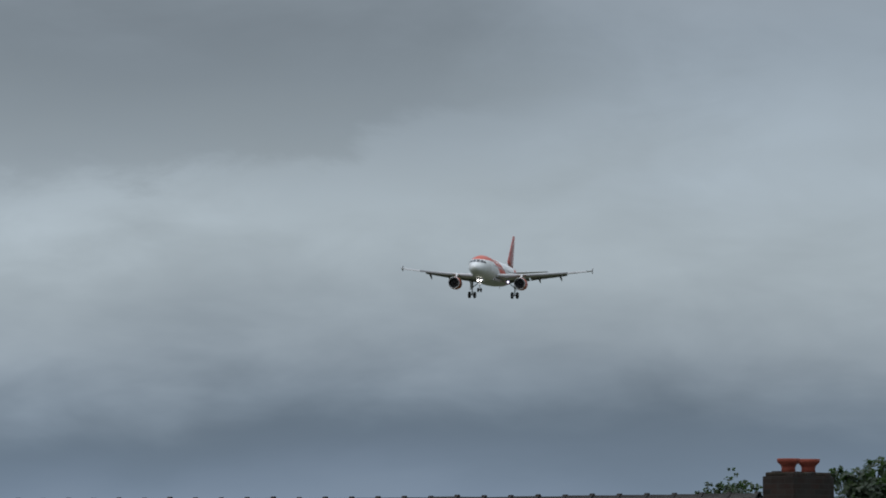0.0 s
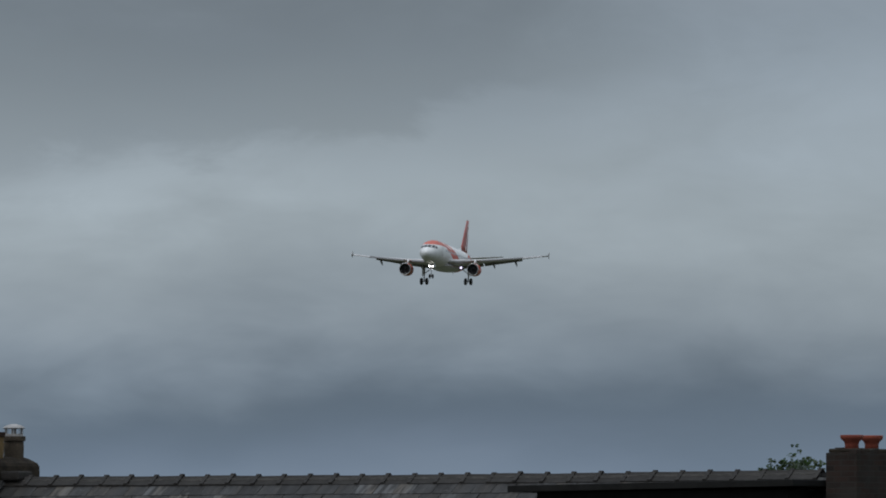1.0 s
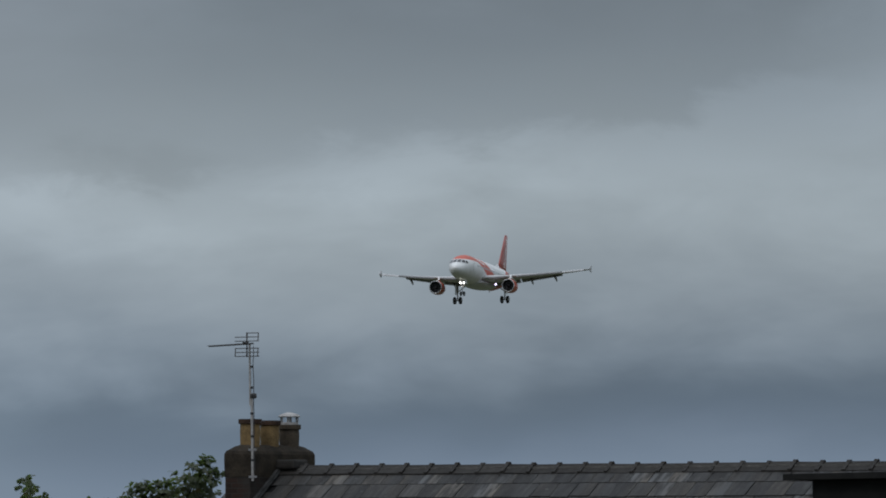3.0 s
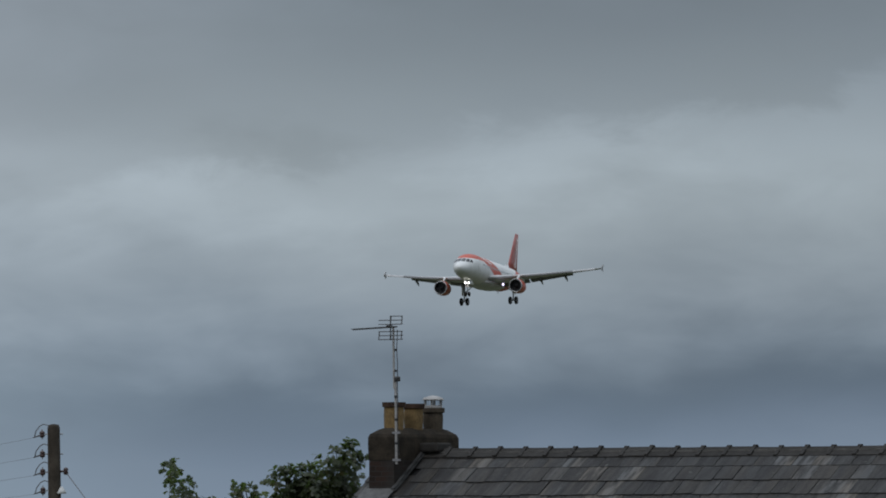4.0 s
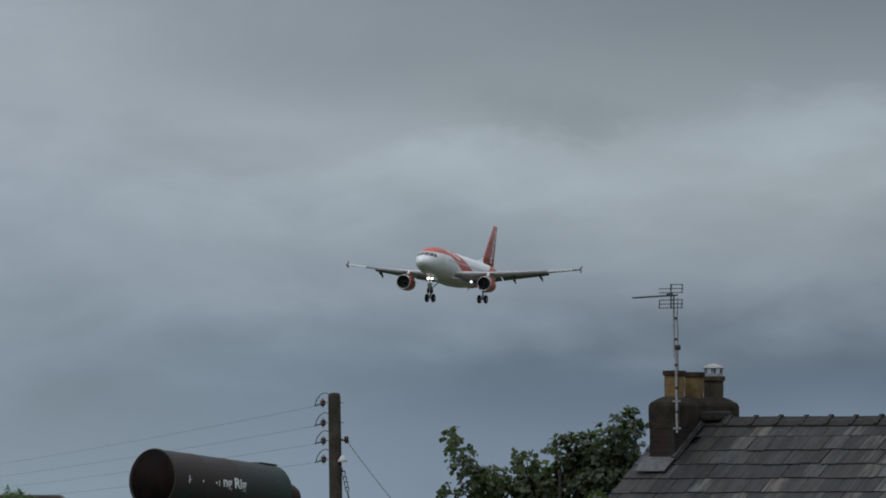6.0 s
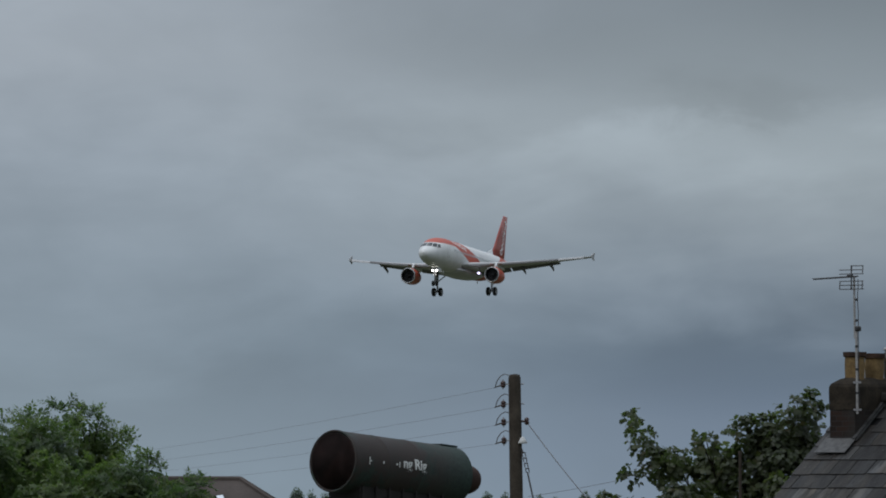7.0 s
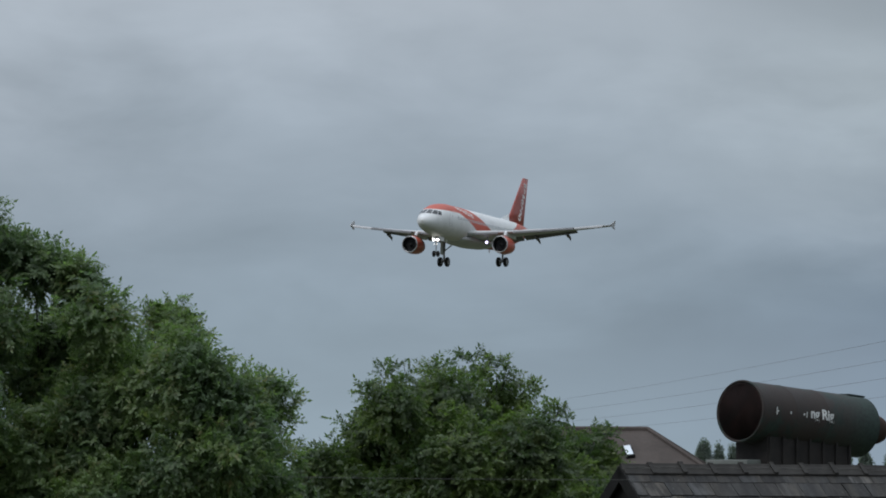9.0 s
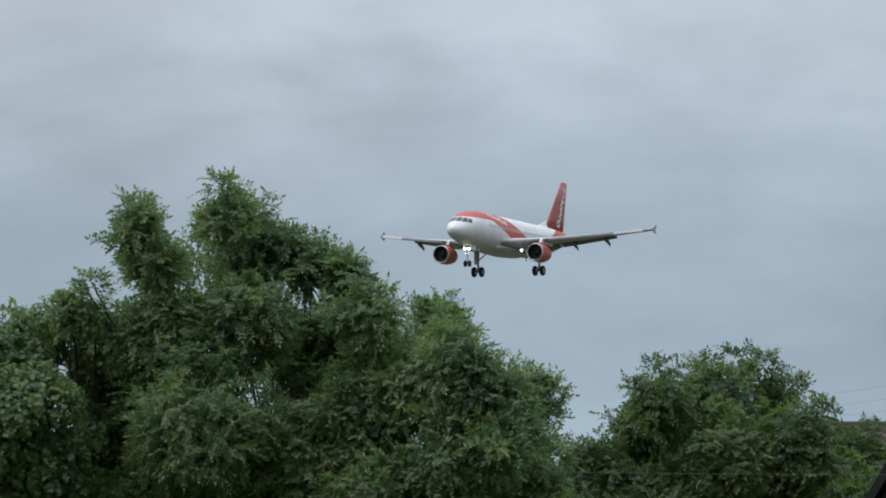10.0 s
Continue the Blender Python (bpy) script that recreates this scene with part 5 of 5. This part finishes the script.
def tree(at, lobes, kind, size, per_m2, leaf_mat, seed, label, trunk_r=0.22, droop=0.35, name="tree"):
    t = thing(name, Matrix.Translation(at), label, "tree")
    rnd = random.Random(seed)
    bm = bmesh.new()
    low = min(z for _, _, z, _ in lobes)
    fork = Vector((0, 1.6, max(1.6, low * 0.55)))
    rod(bm, (0, 0, -0.2), (0.05, 0.03, fork.z * 0.5), trunk_r * 1.3, trunk_r, 12)
    rod(bm, (0.05, 0.03, fork.z * 0.5 - 0.03), tuple(fork), trunk_r, trunk_r * 0.85, 12)
    part("trunk", bm, M_BARK, t)
    for x, y, z, r in lobes:
        if r < 0.16:
            continue
        a, b = fork, Vector((x, y, z))
        mid = a.lerp(b, 0.5) + Vector((rnd.uniform(-0.2, 0.2), rnd.uniform(1.0, 1.6), rnd.uniform(-0.2, 0.3)))
        bm = bmesh.new()
        rod(bm, tuple(a - Vector((0, 0, 0.1))), tuple(mid), trunk_r * 0.10, trunk_r * 0.07, 7)
        rod(bm, tuple(mid), tuple(b), trunk_r * 0.07, 0.006, 6)
        for _ in range(4):
            e = b + Vector((rnd.uniform(-1, 1), rnd.uniform(-1, 1), rnd.uniform(-0.2, 1))) * r * 0.8
            rod(bm, tuple(mid.lerp(b, rnd.uniform(0.5, 1.0))), tuple(e), 0.010, 0.004, 5)
        part("limb", bm, M_BARK, t)
    crown("crown", t, lobes, kind, size, per_m2, leaf_mat, seed, droop)
    return t


def lobes_from(rows, x0, y0, unit, seed, depth):
    """Clumps of a crown, from (across, up, radius) in crown units, set at varied depth."""
    rnd = random.Random(seed)
    top = min(y - r for x, y, r in rows)
    return [((x - x0) * unit, rnd.uniform(-depth, depth) * min(1.0, 60.0 / r + 0.3) - 0.30 * min(y - r - top, 320) * unit, 6 + (y0 - y) * unit, r * unit * 0.95) for x, y, r in rows]


def build_trees():
    # sycamore behind the chimney
    rows = [(990, 757, 30), (962, 785, 34), (888, 792, 24), (912, 830, 44), (862, 803, 15), (818, 822, 20), (803, 806, 10), (760, 860, 28), (688, 782, 11),
            (700, 826, 17), (722, 868, 26), (680, 882, 16), (830, 868, 42), (950, 850, 50), (1000, 820, 40), (690, 802, 11), (680, 775, 15), (691, 791, 16), (703, 813, 18), (716, 836, 20), (740, 850, 24), (765, 838, 16), (680, 868, 16), (900, 930, 70), (778, 945, 52), (980, 930, 60), (636, 922, 18), (664, 938, 24), (690, 930, 16)]
    tree((-7.95, 146.0, 0), lobes_from(rows, 880, 956, 0.00859, 3, 0.7), "palmate", 0.090, 520, M_LEAF_A, 3, "sycamore with broad dull green leaves beside the chimney", 0.10, 0.45)
    # ash between the roofs
    rows = [(671, 662, 32), (655, 690, 26), (745, 664, 36), (800, 646, 38), (856, 660, 38), (898, 690, 32), (700, 722, 58), (780, 722, 70), (860, 738, 60), (965, 738, 34), (1032, 772, 36),
            (930, 785, 58), (645, 765, 48), (585, 803, 40), (545, 812, 24), (700, 805, 90), (820, 812, 90), (950, 838, 80), (600, 868, 66), (1038, 832, 46), (520, 872, 36), (720, 930, 110), (880, 930, 110), (1020, 930, 70), (560, 940, 60), (500, 915, 50), (480, 980, 80), (995, 815, 50), (960, 790, 50), (560, 850, 60), (1030, 885, 46), (640, 840, 75), (470, 880, 44), (430, 910, 60), (985, 880, 80)]
    tree((-19.0, 148.8, 0), lobes_from(rows, 790, 830, 0.00882, 5, 1.5), "pinnate", 0.078, 1000, M_LEAF_D, 5, "rounded ash tree with dense dark green leaves", 0.2, 0.30)
    # the large ash
    rows = [(428, 378, 60), (340, 395, 45), (268, 398, 48), (262, 470, 52), (205, 505, 34), (235, 425, 40), (308, 440, 44), (296, 470, 52), (420, 462, 60), (468, 435, 70), (545, 470, 62), (612, 505, 55), (690, 568, 70), (765, 585, 62), (845, 640, 68),
            (915, 712, 70), (945, 790, 58), (458, 575, 100), (295, 598, 95), (560, 640, 115), (700, 720, 125), (850, 800, 105), (770, 690, 75), (840, 715, 66), (880, 685, 58), (905, 760, 70), (960, 850, 60), (800, 640, 60), (330, 560, 70), (250, 640, 80), (310, 690, 90), (180, 600, 60), (250, 800, 110), (330, 860, 110), (900, 800, 70), (400, 740, 135), (230, 700, 105), (550, 830, 130), (700, 900, 120), (380, 920, 120), (930, 870, 70), (890, 940, 100), (985, 930, 60), (770, 905, 90), (640, 960, 100), (935, 700, 48), (958, 745, 50), (968, 800, 46), (890, 650, 36), (165, 655, 60), (178, 745, 75), (150, 600, 45), (170, 830, 80), (720, 640, 60)]
    tree((-23.6, 133.0, 0), lobes_from(rows, 450, 821, 0.00794, 8, 1.9), "pinnate", 0.076, 980, M_LEAF_B, 8, "tall broad ash tree with dense dark green leaves", 0.3, 0.28)
    # its neighbour
    rows = [(135, 558, 48), (170, 560, 34), (70, 596, 55), (20, 625, 55), (-10, 660, 60), (50, 660, 60), (40, 538, 17), (38, 562, 28), (76, 560, 26), (8, 560, 34), (-30, 580, 40), (122, 535, 24), (75, 720, 95), (-30, 690, 90), (100, 830, 110), (-60, 820, 110), (20, 930, 110), (-110, 640, 60), (-140, 760, 90)]
    tree((-26.48, 131.6, 0), lobes_from(rows, 60, 821, 0.00780, 11, 1.0), "palmate", 0.070, 470, M_LEAF_B, 11, "leafy green tree beside the tall ash", 0.2, 0.35)
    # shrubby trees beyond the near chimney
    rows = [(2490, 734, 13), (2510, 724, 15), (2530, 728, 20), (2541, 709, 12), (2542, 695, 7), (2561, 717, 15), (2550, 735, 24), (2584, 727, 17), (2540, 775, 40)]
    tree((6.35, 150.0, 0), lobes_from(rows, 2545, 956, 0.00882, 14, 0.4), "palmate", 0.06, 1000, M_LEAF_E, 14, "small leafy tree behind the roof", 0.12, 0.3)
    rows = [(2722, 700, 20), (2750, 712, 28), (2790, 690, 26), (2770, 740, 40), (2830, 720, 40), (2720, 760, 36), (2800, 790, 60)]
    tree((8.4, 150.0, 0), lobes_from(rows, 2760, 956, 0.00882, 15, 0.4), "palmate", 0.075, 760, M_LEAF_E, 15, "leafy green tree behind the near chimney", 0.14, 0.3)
    # row of slim conifers at the skyline
    line = [(-151.6, 1495, 10.9, 1.25), (-149.2, 1495, 10.4, 0.85), (-147.0, 1495, 10.4, 0.85), (-129.1, 1495, 8.9, 0.8), (-126.2, 1495, 9.1, 1.1), (-121.7, 1495, 10.1, 1.25),
            (-118.8, 1495, 10.1, 1.0), (-116.3, 1495, 8.7, 0.8), (-113.5, 1495, 9.6, 1.15), (-111.0, 1495, 9.3, 1.15), (-109.0, 1495, 8.3, 0.8), (-106.5, 1495, 10.3, 1.1), (-103.6, 1495, 10.5, 1.2)]
    for i, (x, y, h, r) in enumerate(line):
        rnd = random.Random(i)
        lobes = []
        n = 17
        for j in range(n):
            f = j / (n - 1)
            rr = 0.86 * r * min(1.0, 0.80 + f) * (0.95 - 0.80 * f ** 4) * rnd.uniform(0.88, 1.12)
            lobes.append((rnd.uniform(-0.12, 0.12), 0.0, 1.5 + (h - 1.9) * f, max(rr * 1.2, 0.12)))
        t = thing("conifer", Matrix.Translation((x, y, 0)), "slim dark columnar conifer on the skyline", "tree", "conifers on the skyline")
        bm = bmesh.new()
        rod(bm, (0, 0, -0.2), (0, 0, h - 0.4), 0.18, 0.04, 8)
        part("trunk", bm, M_BARK, t)
        crown("crown", t, lobes, "needle", 0.30, 80, M_LEAF_C, 40 + i, 0.0, clump=9.0, shoots=False)


HOUSE = terrace_house()
aerial()
outbuilding()
bungalow()
training_rig()
utility_pole()
build_trees()


def motions():
    rows = [(0.0, 29.03, 1675.92, 66.99, -101.97, -1.22, -2.7), (0.5, 19.2, 1646.92, 65.1, -101.94, -0.99, -2.5), (1.0, 9.36, 1617.93, 63.36, -101.8, -0.87, -2.7),
            (1.5, -0.1, 1588.93, 61.37, -101.85, 0.65, -2.95), (2.0, -9.75, 1559.93, 59.24, -102.0, 1.42, -3.15), (2.5, -19.42, 1530.93, 57.07, -102.11, 0.8, -3.35),
            (4.0, -48.52, 1443.93, 50.47, -102.7, 1.32, -3.7), (4.5, -58.38, 1414.93, 48.44, -102.91, 1.06, -3.85), (5.0, -68.29, 1385.93, 46.6, -102.96, -0.55, -3.9),
            (5.5, -78.18, 1356.94, 44.89, -102.88, -2.09, -3.99), (7.0, -107.16, 1269.94, 40.33, -103.12, 0.28, -4.25), (7.5, -116.8, 1240.94, 39.04, -103.36, 0.95, -4.15),
            (8.0, -126.32, 1211.94, 37.77, -103.51, 0.76, -4.05), (8.5, -136.03, 1182.94, 36.42, -103.55, -0.42, -3.95), (9.0, -145.9, 1153.94, 35.24, -103.48, -0.51, -3.85),
            (9.5, -155.78, 1124.94, 33.89, -103.46, 0.43, -3.6), (10.0, -165.76, 1095.94, 32.38, -103.25, 0.83, -3.55)]
    walk(AIRLINER, [(t, pose(x, y, z, roll, pitch, yaw)) for t, x, y, z, yaw, roll, pitch in rows])


motions()
